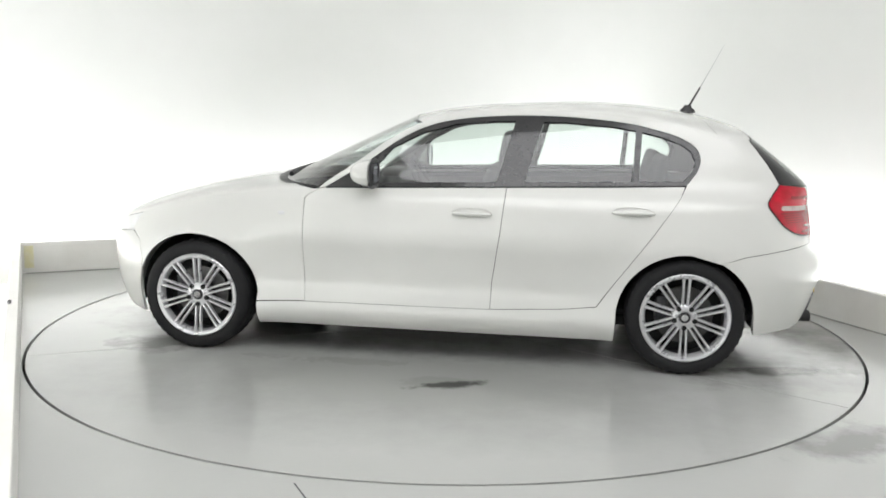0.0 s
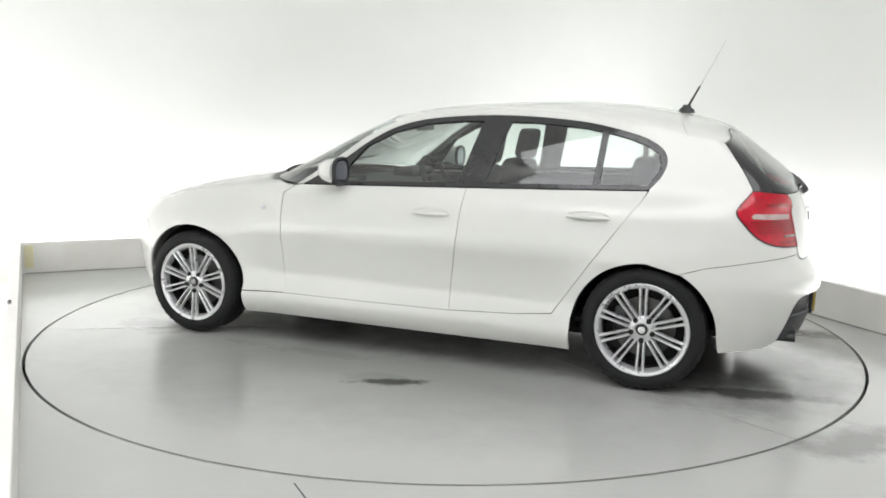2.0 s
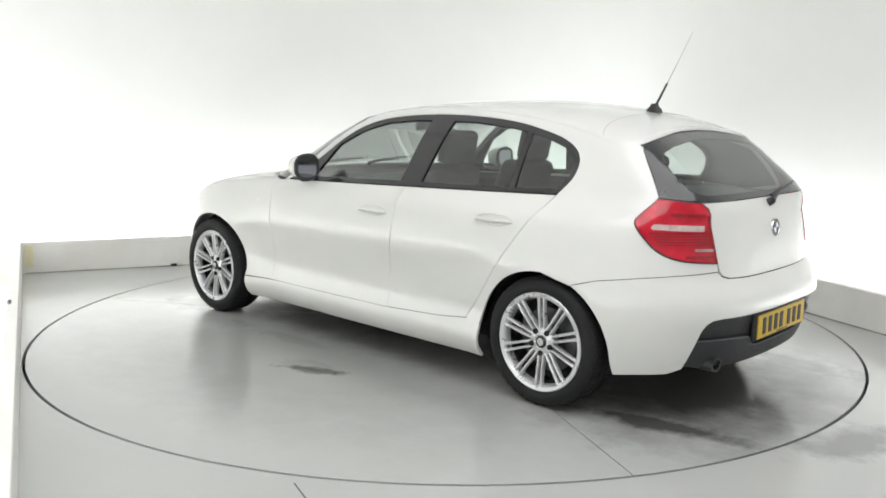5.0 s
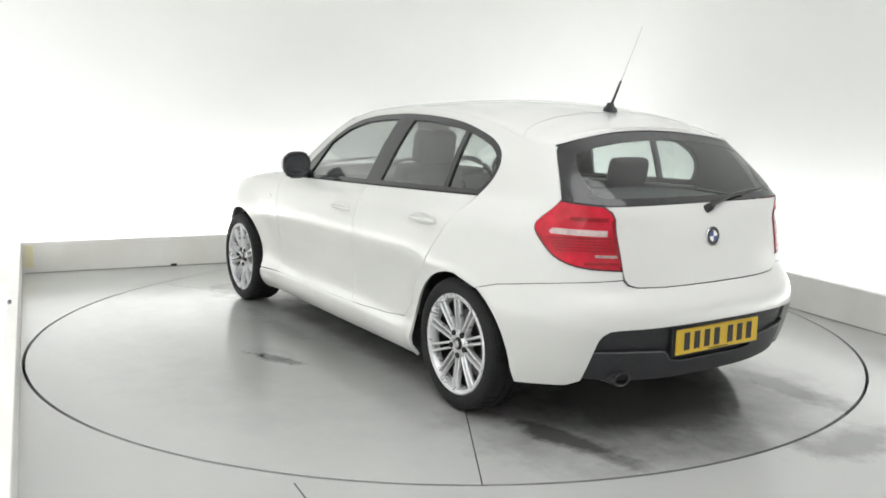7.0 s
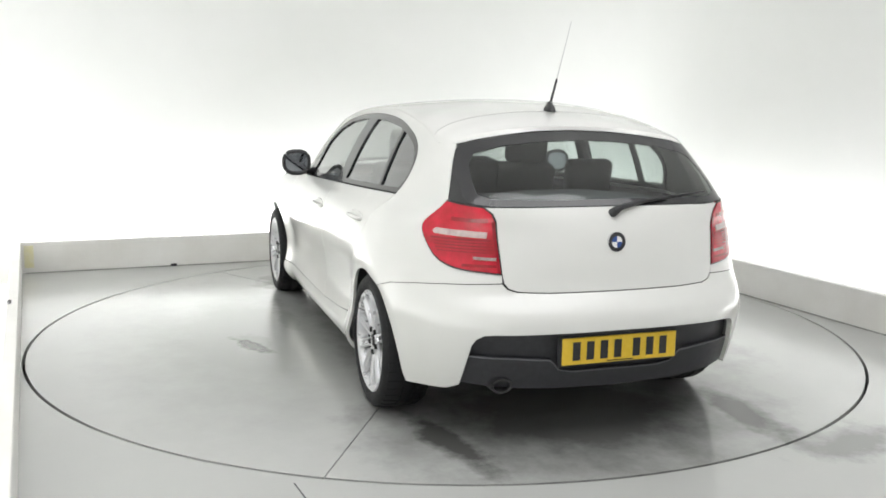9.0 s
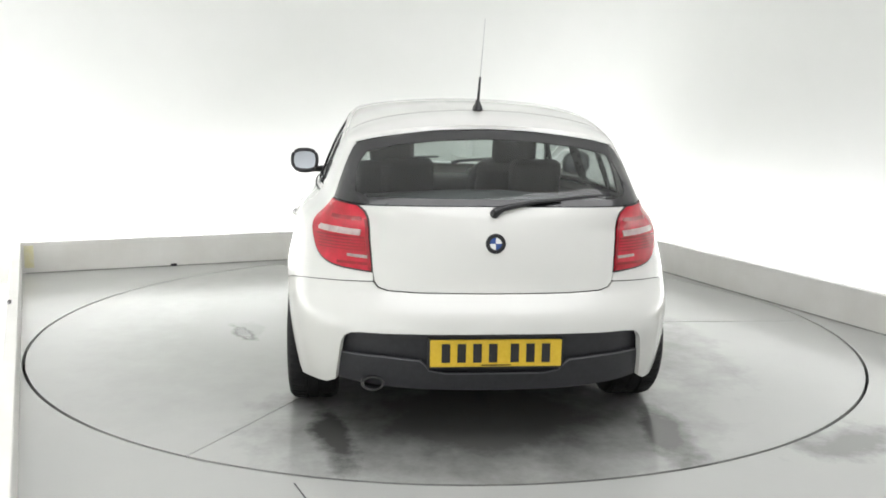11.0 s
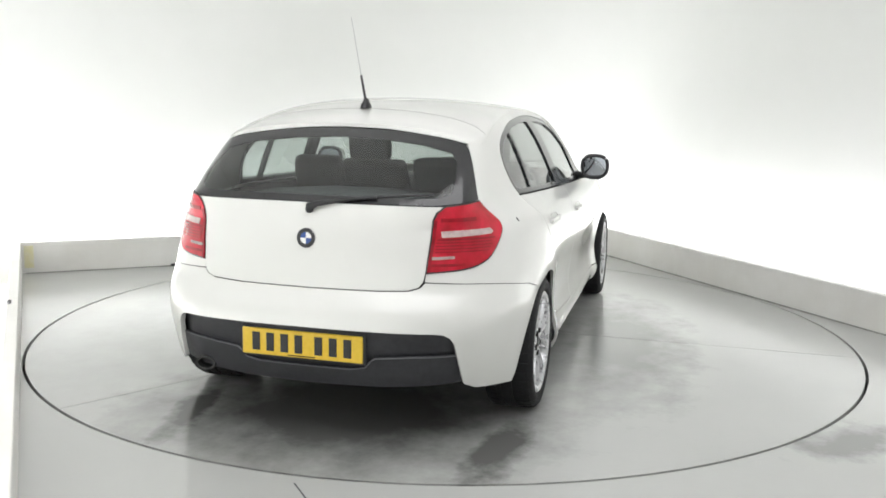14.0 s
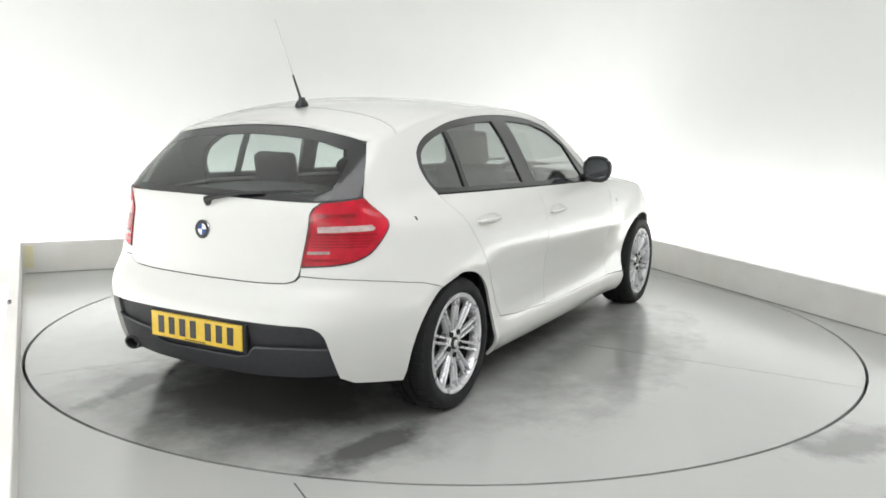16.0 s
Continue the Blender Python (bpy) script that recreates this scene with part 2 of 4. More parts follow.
def inside(q, poly):
    c, j = False, len(poly) - 1
    for i in range(len(poly)):
        (xi, yi), (xj, yj) = poly[i], poly[j]
        if (yi > q[1]) != (yj > q[1]) and q[0] < (xj - xi) * (q[1] - yi) / (yj - yi) + xi:
            c = not c
        j = i
    return c


def resample(poly, step):
    out = []
    for i, a in enumerate(poly):
        b = poly[(i + 1) % len(poly)]
        n = max(1, int(math.hypot(b[0] - a[0], b[1] - a[1]) / step + 0.5))
        out += [(a[0] + (b[0] - a[0]) * k / n, a[1] + (b[1] - a[1]) * k / n) for k in range(n)]
    return out


def shrink(poly, d):
    """Draw a counter-clockwise or clockwise outline inwards by d."""
    n = len(poly)
    area = sum(poly[i][0] * poly[(i + 1) % n][1] - poly[(i + 1) % n][0] * poly[i][1] for i in range(n))
    sg = 1 if area > 0 else -1
    out = []
    for i in range(n):
        p, q, r = Vector(poly[i - 1]), Vector(poly[i]), Vector(poly[(i + 1) % n])
        e, f = (q - p), (r - q)
        if e.length < 1e-7 or f.length < 1e-7:
            out.append(tuple(q))
            continue
        e, f = e.normalized(), f.normalized()
        ne, nf = Vector((-e.y, e.x)) * sg, Vector((-f.y, f.x)) * sg
        k = max(0.35, 1 + ne.dot(nf))
        out.append(tuple(q + (ne + nf) * (d / k)))
    return out


def smooth_line(pts, n=8):
    """Catmull-Rom through the points."""
    out = []
    for i in range(len(pts) - 1):
        p0, p1, p2, p3 = (Vector(pts[max(0, min(len(pts) - 1, i + k))]) for k in (-1, 0, 1, 2))
        for q in range(n):
            t = q / n
            out.append(tuple(0.5 * (2 * p1 + (p2 - p0) * t + (2 * p0 - 5 * p1 + 4 * p2 - p3) * t * t + (3 * p1 - p0 - 3 * p2 + p3) * t ** 3)))
    out.append(tuple(pts[-1]))
    return out


def arc(cx, cz, r, a0, a1, n=24):
    return [(cx + r * math.cos(radians(a0 + (a1 - a0) * i / n)), cz + r * math.sin(radians(a0 + (a1 - a0) * i / n))) for i in range(n + 1)]


from mathutils.geometry import delaunay_2d_cdt


def sheet(outer, holes=(), step=0.028, lift=0.0, flange=0.014, join=False, place=None, normal=None):
    """Mesh of a region of the skin between outlines in skin coordinates, with turned-in edges. join: both halves in one, met at the middle."""
    place, normal = place or skin, normal or skin_normal
    loops = [resample(outer, step)] + [resample(h, step) for h in holes]
    vs, es = [], []
    for lp in loops:
        k = len(vs)
        vs += lp
        es += [(k + i, k + (i + 1) % len(lp)) for i in range(len(lp))]
    xs, zs = [q[0] for q in outer], [q[1] for q in outer]
    bound = np.array(vs)
    z = math.floor(min(zs) / step) * step
    row = 0
    while z < max(zs):
        x = math.floor(min(xs) / step) * step + (step / 2 if row % 2 else 0)
        while x < max(xs):
            if inside((x, z), loops[0]) and not any(inside((x, z), h) for h in loops[1:]) and np.min(np.abs(bound[:, 0] - x) + np.abs(bound[:, 1] - z)) > step * 0.55:
                vs.append((x, z))
            x += step
        z += step * 0.87
        row += 1
    pv, _, pf, _, _, _ = delaunay_2d_cdt([Vector(q) for q in vs], es, [], 0, 1e-6)
    keep = []
    for f in pf:
        c = (sum(pv[i].x for i in f) / 3, sum(pv[i].y for i in f) / 3)
        if inside(c, loops[0]) and not any(inside(c, h) for h in loops[1:]):
            keep.append(f)
    nn = [normal(q.x, q.y) for q in pv]
    p3 = [place(q.x, q.y) + nn[i] * lift for i, q in enumerate(pv)]
    if join:
        for i, q in enumerate(pv):
            if q.x < S_REAR + 0.0005 or q.x > S_NOSE - 0.0005:
                p3[i].y, nn[i] = 0, Vector((nn[i].x, 0, nn[i].z))
    bm = from_faces(p3, keep)
    bm.verts.ensure_lookup_table()
    # orient outwards
    bm.verts.index_update()
    for f in bm.faces:
        f.normal_update()
        n = sum((nn[v.index] for v in f.verts), Vector())
        if f.normal.dot(n) < 0:
            f.normal_flip()
    if flange:
        bd = [e for e in bm.edges if e.is_boundary and not (join and all(abs(v.co.y) < 1e-6 for v in e.verts))]
        made = {}
        for v in {v for e in bd for v in e.verts}:
            made[v] = bm.verts.new(v.co - nn[v.index] * flange)
        for e in bd:
            f0 = e.link_faces[0]
            lp = next(l for l in f0.loops if l.edge == e)
            a, b = lp.vert, lp.link_loop_next.vert
            bm.faces.new((b, a, made[a], made[b]))
    bmesh.ops.delete(bm, geom=[v for v in bm.verts if not v.link_faces], context="VERTS")
    if join:
        other = bm.copy()
        bmesh.ops.scale(other, vec=(1, -1, 1), verts=other.verts)
        bmesh.ops.reverse_faces(other, faces=other.faces)
        bm = merge(bm, other)
        bmesh.ops.remove_doubles(bm, verts=bm.verts, dist=1e-5)
    return bm


def both(name, bm, material, parent, label="", smooth=True, parents=None):
    """The part on the car's left and its mirror image on the right."""
    other = bm.copy()
    bmesh.ops.scale(other, vec=(1, -1, 1), verts=other.verts)
    bmesh.ops.reverse_faces(other, faces=other.faces)
    pa = parents or (parent, parent)
    return part(name, bm, material, pa[0], label, smooth), part(name, other, material, pa[1], label, smooth)


def cap(edge, centre, rise=1.0, rows=14, power=1.0):
    """A domed surface between an edge line on the left and the middle line, mirrored: roof, bonnet, windscreen."""
    vs, fs, n = [], [], len(edge)
    cols = list(range(-rows, rows + 1))
    for e, c in zip(edge, centre):
        for k in cols:
            t = 1 - abs(k) / rows
            g = math.sin(t * math.pi / 2) ** power
            y = e[1] * math.cos(t * math.pi / 2)
            q = Vector((e[0] + (c[0] - e[0]) * (1 - (1 - t) ** 2), y if k < 0 else -y, e[2] + (c[2] - e[2]) * g))
            vs.append(q)
    w = len(cols)
    for i in range(n - 1):
        for k in range(w - 1):
            fs.append((i * w + k, i * w + k + 1, (i + 1) * w + k + 1, (i + 1) * w + k))
    bm = from_faces(vs, fs)
    bmesh.ops.remove_doubles(bm, verts=bm.verts, dist=1e-5)
    bm.normal_update()
    if sum(f.normal.z * f.calc_area() for f in bm.faces) < 0:
        bmesh.ops.reverse_faces(bm, faces=bm.faces)
    return bm


# ---- the bay ----
def wall_piece(name, u0, u1, v0, v1, z0, z1, material, kind="structure", label="", cat="wall"):
    bm = rbox((u0 + u1) / 2, (v0 + v1) / 2, (z0 + z1) / 2, u1 - u0, v1 - v0, z1 - z0, 0.004, 1)
    bmesh.ops.transform(bm, matrix=ROOM, verts=bm.verts)
    ob = part(name, bm, material, None, smooth=False)
    return tagged(ob, label, cat, "", kind)


R_TABLE = 2.450
TW = TROUGH


def bend(r, n=14):
    """Plan of the white wall: three sides with rounded corners, at the inner face set off by o."""
    def line(o):
        a, b, c = U0 - TW - o, U1 + TW + o, V1 + TW + o
        q = r + o
        left = [(a + q - q * math.cos(t), c - q + q * math.sin(t)) for t in np.linspace(0, math.pi / 2, n)]
        right = [(b - q + q * math.sin(t), c - q + q * math.cos(t)) for t in np.linspace(0, math.pi / 2, n)]
        return [(a + (c - V0) * SKEW, V0)] + left + right + [(b, V0)]
    return line(0), line(0.2)


inner, outer = bend(0.9)
vs, fs = [], []
for ln, z in ((inner, -0.1), (inner, WALL_H), (outer, WALL_H), (outer, -0.1)):
    vs += [room(u, v, z) for u, v in ln]
m_ = len(inner)
for k in range(4):
    for i in range(m_ - 1):
        fs.append((k * m_ + i, k * m_ + i + 1, ((k + 1) % 4) * m_ + i + 1, ((k + 1) % 4) * m_ + i))
bm = from_faces(vs, fs)
bmesh.ops.recalc_face_normals(bm, faces=bm.faces)
tagged(part("wall_studio", bm, WALL, None), "plain white studio wall with rounded corners, washed by light from below", "wall", "", "structure")
wall_piece("wall_front", U0 - TW - 0.2, U1 + TW + 0.2, V0 - 0.2, V0, -0.1, WALL_H, GREY_WALL, label="plain light grey wall behind the camera")
wall_piece("ceiling", U0 - TW - 0.2, U1 + TW + 0.2, V0 - 0.2, V1 + TW + 0.2, WALL_H, WALL_H + 0.1, GREY_WALL, label="light grey studio ceiling", cat="ceiling")
wall_piece("trough", U0 - TW - 0.2, U1 + TW + 0.2, V0, V1 + TW + 0.2, -0.16, -0.094, WALL, label="white bottom of the light trough", cat="trough")
wall_piece("upstand_back", U0 - LIP_T, U1 + LIP_T, V1, V1 + LIP_T, -0.1, LIP_H, LIP, label="low white painted board along the back wall", cat="upstand")
wall_piece("upstand_right", U1, U1 + LIP_T, V0, V1 - 0.002, -0.1, LIP_H, LIP, label="low white painted board along the side wall", cat="upstand")
bm = rbox(U0 - LIP_T / 2, (V0 + V1) / 2, LIP_H / 2 - 0.05, LIP_T, V1 - V0, LIP_H + 0.1, 0.004, 1)
for q in bm.verts:
    q.co.x += (V1 - q.co.y) * SKEW
bmesh.ops.transform(bm, matrix=ROOM @ Matrix.Translation((0, -0.002, 0)), verts=bm.verts)
tagged(part("upstand_left", bm, LIP, None, smooth=False), "low white painted board along the side wall", "upstand", "", "structure")


def floor_material(name, spots=()):
    """Grey painted concrete, worn and damp: broad mottling, fine grain, damp patches with ragged edges; spots can also
    carry painted shade.
    """
    m = mat(name, (0.4, 0.4, 0.38), 0.3)
    b = m.node_tree.nodes["Principled BSDF"]
    tc = node(m, "ShaderNodeTexCoord")
    n1 = node(m, "ShaderNodeTexNoise", Scale=0.9, Detail=6.0, Roughness=0.6)
    n2 = node(m, "ShaderNodeTexNoise", Scale=45.0, Detail=3.0)
    n3 = node(m, "ShaderNodeTexNoise", Scale=5.0, Detail=5.0, Roughness=0.65)
    for n in (n1, n2, n3):
        link(m, tc.outputs["Object"], n.inputs["Vector"])
    ramp = node(m, "ShaderNodeValToRGB")
    e = ramp.color_ramp.elements
    e[0].position, e[1].position = 0.3, 0.72
    e[0].color, e[1].color = (0.478, 0.484, 0.466, 1), (0.506, 0.512, 0.494, 1)
    link(m, n1.outputs["Fac"], ramp.inputs["Fac"])
    col = ramp.outputs["Color"]
    wet_shade = None
    # damp stains and painted shade share one mask
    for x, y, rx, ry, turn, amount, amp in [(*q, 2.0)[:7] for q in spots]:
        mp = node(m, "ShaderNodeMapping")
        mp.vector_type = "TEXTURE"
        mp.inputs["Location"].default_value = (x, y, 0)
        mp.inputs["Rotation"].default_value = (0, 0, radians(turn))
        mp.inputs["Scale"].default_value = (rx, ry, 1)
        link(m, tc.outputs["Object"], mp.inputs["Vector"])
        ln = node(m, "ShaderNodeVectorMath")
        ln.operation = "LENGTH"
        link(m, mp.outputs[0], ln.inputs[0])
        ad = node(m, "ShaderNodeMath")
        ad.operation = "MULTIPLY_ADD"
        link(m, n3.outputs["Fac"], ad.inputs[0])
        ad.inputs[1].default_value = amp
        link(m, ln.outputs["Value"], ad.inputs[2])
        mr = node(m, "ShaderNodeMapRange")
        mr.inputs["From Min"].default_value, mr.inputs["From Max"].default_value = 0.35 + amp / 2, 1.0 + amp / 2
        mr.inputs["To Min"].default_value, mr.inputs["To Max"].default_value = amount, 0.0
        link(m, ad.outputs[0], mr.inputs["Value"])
        if wet_shade is None:
            wet_shade = mr.outputs["Result"]
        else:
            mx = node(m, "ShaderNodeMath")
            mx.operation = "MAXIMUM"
            link(m, wet_shade, mx.inputs[0])
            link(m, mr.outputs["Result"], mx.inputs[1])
            wet_shade = mx.outputs[0]
    rr = node(m, "ShaderNodeMapRange")
    rr.inputs["From Min"].default_value, rr.inputs["From Max"].default_value = 0.3, 0.7
    rr.inputs["To Min"].default_value, rr.inputs["To Max"].default_value = 0.215, 0.25
    link(m, n1.outputs["Fac"], rr.inputs["Value"])
    rough = rr.outputs["Result"]
    if wet_shade is not None:
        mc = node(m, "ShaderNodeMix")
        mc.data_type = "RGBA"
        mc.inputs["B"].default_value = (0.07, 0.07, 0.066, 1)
        link(m, wet_shade, mc.inputs["Factor"])
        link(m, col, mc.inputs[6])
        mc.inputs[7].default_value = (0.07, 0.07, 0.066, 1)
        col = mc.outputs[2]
        mq = node(m, "ShaderNodeMix")
        link(m, wet_shade, mq.inputs[0])
        link(m, rough, mq.inputs[2])
        mq.inputs[3].default_value = 0.12
        rough = mq.outputs[0]
    link(m, col, b.inputs["Base Color"])
    link(m, rough, b.inputs["Roughness"])
    bp = node(m, "ShaderNodeBump", Strength=0.06, Distance=0.004)
    link(m, n2.outputs["Fac"], bp.inputs["Height"])
    link(m, bp.outputs["Normal"], b.inputs["Normal"])
    return m


def flat(outer, holes, z, t):
    """A slab with holes, thickness t, top at z."""
    up = lambda x, y: Vector((x, y, z))
    nz = lambda x, y: Vector((0, 0, 1))
    return sheet(outer, holes, step=0.3, flange=t, place=up, normal=nz)


FLOOR = floor_material("floor_paint", [(2.15, -2.0, 0.5, 0.16, -35, 0.6), (1.75, -1.95, 0.4, 0.2, 20, 0.5), (0.30, -2.62, 0.16, 0.05, 0, 0.8)])
# turntable spots: real damp stains, plus shade painted under, behind and beside the car
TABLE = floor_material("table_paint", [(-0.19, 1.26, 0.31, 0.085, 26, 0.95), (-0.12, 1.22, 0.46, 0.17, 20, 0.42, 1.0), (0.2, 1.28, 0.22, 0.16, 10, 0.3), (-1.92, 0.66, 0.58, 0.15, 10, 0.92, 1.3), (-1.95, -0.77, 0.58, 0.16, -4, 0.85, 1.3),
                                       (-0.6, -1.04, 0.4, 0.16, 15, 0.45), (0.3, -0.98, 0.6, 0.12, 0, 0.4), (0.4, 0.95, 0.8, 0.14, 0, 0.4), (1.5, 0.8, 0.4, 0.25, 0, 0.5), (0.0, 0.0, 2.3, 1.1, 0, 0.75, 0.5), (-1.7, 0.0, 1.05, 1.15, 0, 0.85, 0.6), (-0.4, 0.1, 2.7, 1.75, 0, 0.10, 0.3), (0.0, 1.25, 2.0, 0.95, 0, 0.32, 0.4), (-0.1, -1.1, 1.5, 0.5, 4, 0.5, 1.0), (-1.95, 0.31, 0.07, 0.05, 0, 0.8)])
corners = [tuple(room(u, v).xy) for u, v in ((U0 - 0.03 + (V1 - V0) * SKEW, V0 - 0.1), (U1 + 0.03, V0 - 0.1), (U1 + 0.03, V1 + 0.03), (U0 - 0.03, V1 + 0.03))]
ring = [((R_TABLE + 0.016) * math.cos(2 * math.pi * i / 180), (R_TABLE + 0.016) * math.sin(2 * math.pi * i / 180)) for i in range(180)]
tagged(part("floor", flat(corners, [ring], 0, 0.06), FLOOR, None, smooth=False), "grey painted concrete floor, worn and damp", "floor", "", "structure")
pit = lathe([(0.0001, -0.08), (2.485, -0.08), (2.485, -0.092), (0.0001, -0.092)], 96, "Z")
tagged(part("pit", pit, LINER, None, smooth=False), "dark pit under the turntable", "pit", "", "structure")

turntable = new("turntable")
tagged(turntable, "round grey painted turntable plate flush with the floor", "turntable")
for a0 in (30, 150, 270):
    g = math.degrees(0.0024 / R_TABLE)
    sector = [(0.005 * math.cos(radians(a0 + 60)), 0.005 * math.sin(radians(a0 + 60)))] + arc(0, 0, R_TABLE, a0 + g, a0 + 120 - g, 60)
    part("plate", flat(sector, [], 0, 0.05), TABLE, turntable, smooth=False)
part("seam_strip", rbox(0, 0, -0.045, 3.4, 3.4, 0.02, 0), LINER, turntable, smooth=False)

# ---- the car ----
OFF = Vector((-0.046, 0.011, 0))
car = new("car")
tagged(car, "white five-door hatchback car with silver alloy wheels on the turntable", "car")

ZF = curve((0.60, 0.925), (0.75, 0.915), (1.0, 0.895), (1.3, 0.86), (1.55, 0.80), (1.8, 0.735), (2.1, 0.69), (2.557, 0.665))
RAIL = curve((0.66, 0.925), (0.50, 1.035), (0.42, 1.09), (0.26, 1.205), (0.1, 1.29), (-0.07, 1.335), (-0.38, 1.358), (-0.68, 1.36), (-0.98, 1.338), (-1.25, 1.30), (-1.5, 1.254), (-1.66, 1.223), (-1.76, 1.224), (-1.9, 1.246), (-2.1, 1.267),
             (-2.3, 1.280), (-2.557, 1.285))
FR, RR_ = 0.354, 0.342


def arch(ax, r, z_front, z_rear, n=26):
    """The wheel opening from its rear foot over the top to its front foot, side view."""
    rx = r + 0.012
    a0 = 180 - math.degrees(math.asin(max(0, z_rear - 0.302) / r))
    a1 = math.degrees(math.asin(max(0, z_front - 0.302) / r))
    pts = [(ax + rx * math.cos(radians(a0 + (a1 - a0) * i / n)), 0.302 + r * math.sin(radians(a0 + (a1 - a0) * i / n))) for i in range(n + 1)]
    if z_rear < 0.29:
        pts = [(ax - rx - (0.45 if ax < 0 else 0.05) * (0.302 - z) ** 1.5, z) for z in np.linspace(z_rear, 0.28, 5)] + pts
    if z_front < 0.29:
        pts = pts + [(ax + rx + 0.05 * (0.302 - z), z) for z in np.linspace(0.28, z_front, 5)]
    return [sx(x, z) for x, z in pts]


DLO = smooth_line([(-1.322, 0.99), (-1.375, 1.06), (-1.392, 1.125), (-1.372, 1.18), (-1.31, 1.225), (-1.20, 1.264), (-0.98, 1.31), (-0.68, 1.335), (-0.38, 1.336), (-0.10, 1.312), (0.085, 1.265), (0.24, 1.182), (0.39, 1.072), (0.607, 0.935)], 5)
dlo = [sx(x, z) for x, z in DLO]
belt = lambda x: 0.9355 + (0.607 - x) * 0.0282

# doors, wings, quarters
DOOR_F = [(0.715, 0.298), (0.722, 0.6), (0.71, 0.88), (0.64, 0.925), (0.61, belt(0.61) - 0.006), (-0.386, belt(-0.386) - 0.006), (-0.362, 0.72), (-0.322, 0.45), (-0.317, 0.305)]
front_doors = both("front_door", sheet(shrink(DOOR_F, 0.0016)), PAINT, car, "white front door")
DOOR_R = [(-0.317, 0.306), (-0.322, 0.45), (-0.362, 0.72), (-0.386, belt(-0.386) - 0.006), (-1.315, belt(-1.315) - 0.006), (-1.29, 0.93), (-1.17, 0.76), (-1.0, 0.52), (-0.878, 0.345), (-0.7, 0.325)]
rear_doors = both("rear_door", sheet(shrink(DOOR_R, 0.0016)), PAINT, car, "white rear door")
WING = [(0.715, 0.30), (0.722, 0.6), (0.71, 0.88), (0.64, 0.925)] + [(s, ZF(s) + 0.0022) for s in np.linspace(0.72, 1.72, 16)] + [sx(1.76, 0.66), sx(1.70, 0.60), sx(1.68, 0.50)]
WING += [q for q in arch(AXLES[0], FR, 0.44, 0.16)[::-1]][:-6] + [(0.989, 0.293)]
both("wing", sheet(shrink(WING, 0.002)), PAINT, car, "white front wing")
SILL = [(0.984, 0.16), (0.988, 0.29), (0.715, 0.2985), (-0.317, 0.3055), (-0.7, 0.325), (-0.878, 0.344), (-0.982, 0.346), (-0.981, 0.30), (-0.974, 0.16)]
both("sill", sheet(shrink(SILL, 0.001)), PAINT, car, "white side skirt")
LAMP = [sy(0.506, 0.935), sy(0.518, 0.962), sy(0.545, 0.985), sx(-1.80, 1.0), sx(-1.748, 0.93), sx(-1.738, 0.897), sx(-1.77, 0.852), sx(-1.835, 0.785), sx(-1.90, 0.750), sy(0.60, 0.737), sy(0.49, 0.728)]
LAMP = LAMP[:3] + smooth_line(LAMP[3:10], 4) + [LAMP[10]]
bump_line = [sx(-1.50, 0.605), sx(-1.62, 0.64), sx(-1.80, 0.668), sx(-1.90, 0.68)]
QUARTER = [(-0.880, 0.343), (-1.0, 0.518), (-1.17, 0.758), (-1.29, 0.93), (-1.322, 0.985)] + dlo + [(0.64, 0.93)] + [(s, RAIL(s)) for s in np.linspace(0.6, sx(-1.665, 1.202)[0] + 0.006, 54)]
QUARTER += [sx(-1.665, 1.202), sx(-1.74, 1.10), sx(-1.80, 1.0)] + [q for q in LAMP[3:-1]] + [sy(0.487, 0.724), sy(0.486, 0.692)] + bump_line[::-1] + arch(AXLES[1], RR_, 0.345, 0.60)
both("quarter_panel", sheet(QUARTER, lift=0.0), PAINT, car, "white rear quarter with roof rail")
foot = arch(AXLES[1], RR_, 0.598, 0.222)
rear_side = [q for q in foot if q[0] < AXLES[1]]
BUMPER_R = rear_side + [(a, b - 0.003) for a, b in bump_line] + [sy(0.487, 0.688), sy(0.468, 0.667), sy(0.43, 0.655), sy(0.3, 0.650), (S_REAR, 0.648), (S_REAR, 0.503), sy(0.3, 0.502), sy(0.53, 0.498), sy(0.573, 0.493), sy(0.598, 0.477), sy(0.612, 0.45), sy(0.62, 0.40), sy(0.636, 0.27), sx(-1.9, 0.245)]
rear_bumper = part("rear_bumper", sheet(BUMPER_R, join=True, flange=0.022), PAINT, car, "white rear bumper")
VAL = [(S_REAR, 0.512), sy(0.3, 0.511), sy(0.54, 0.507), sy(0.595, 0.492), sy(0.62, 0.45), sy(0.644, 0.275), sy(0.5, 0.262), sy(0.3, 0.25), (S_REAR, 0.245)]
valance = part("valance", sheet(VAL, join=True, lift=-0.036, flange=0.0), GREY_PLASTIC, car, "dark grey plastic rear diffuser")
LIPV = [(S_REAR, 0.322), sy(0.2, 0.322), sy(0.262, 0.335), sy(0.30, 0.378), sy(0.45, 0.388), sy(0.626, 0.392), sy(0.642, 0.272), sy(0.5, 0.258), sy(0.3, 0.246), (S_REAR, 0.24)]
part("lower_lip", sheet(LIPV, join=True, lift=-0.018, flange=0.025), GREY_PLASTIC, valance, "raised lower edge")
# thin lighter tube stands in for the highlight along the lip
EDGE = [sy(0.628, 0.393), sy(0.45, 0.389), sy(0.305, 0.379), sy(0.283, 0.362), sy(0.262, 0.336), sy(0.2, 0.323), (S_REAR, 0.323)]
edge_l = [skin(*q) + skin_normal(*q) * -0.018 for q in resample(EDGE, 0.03)[:-20]]
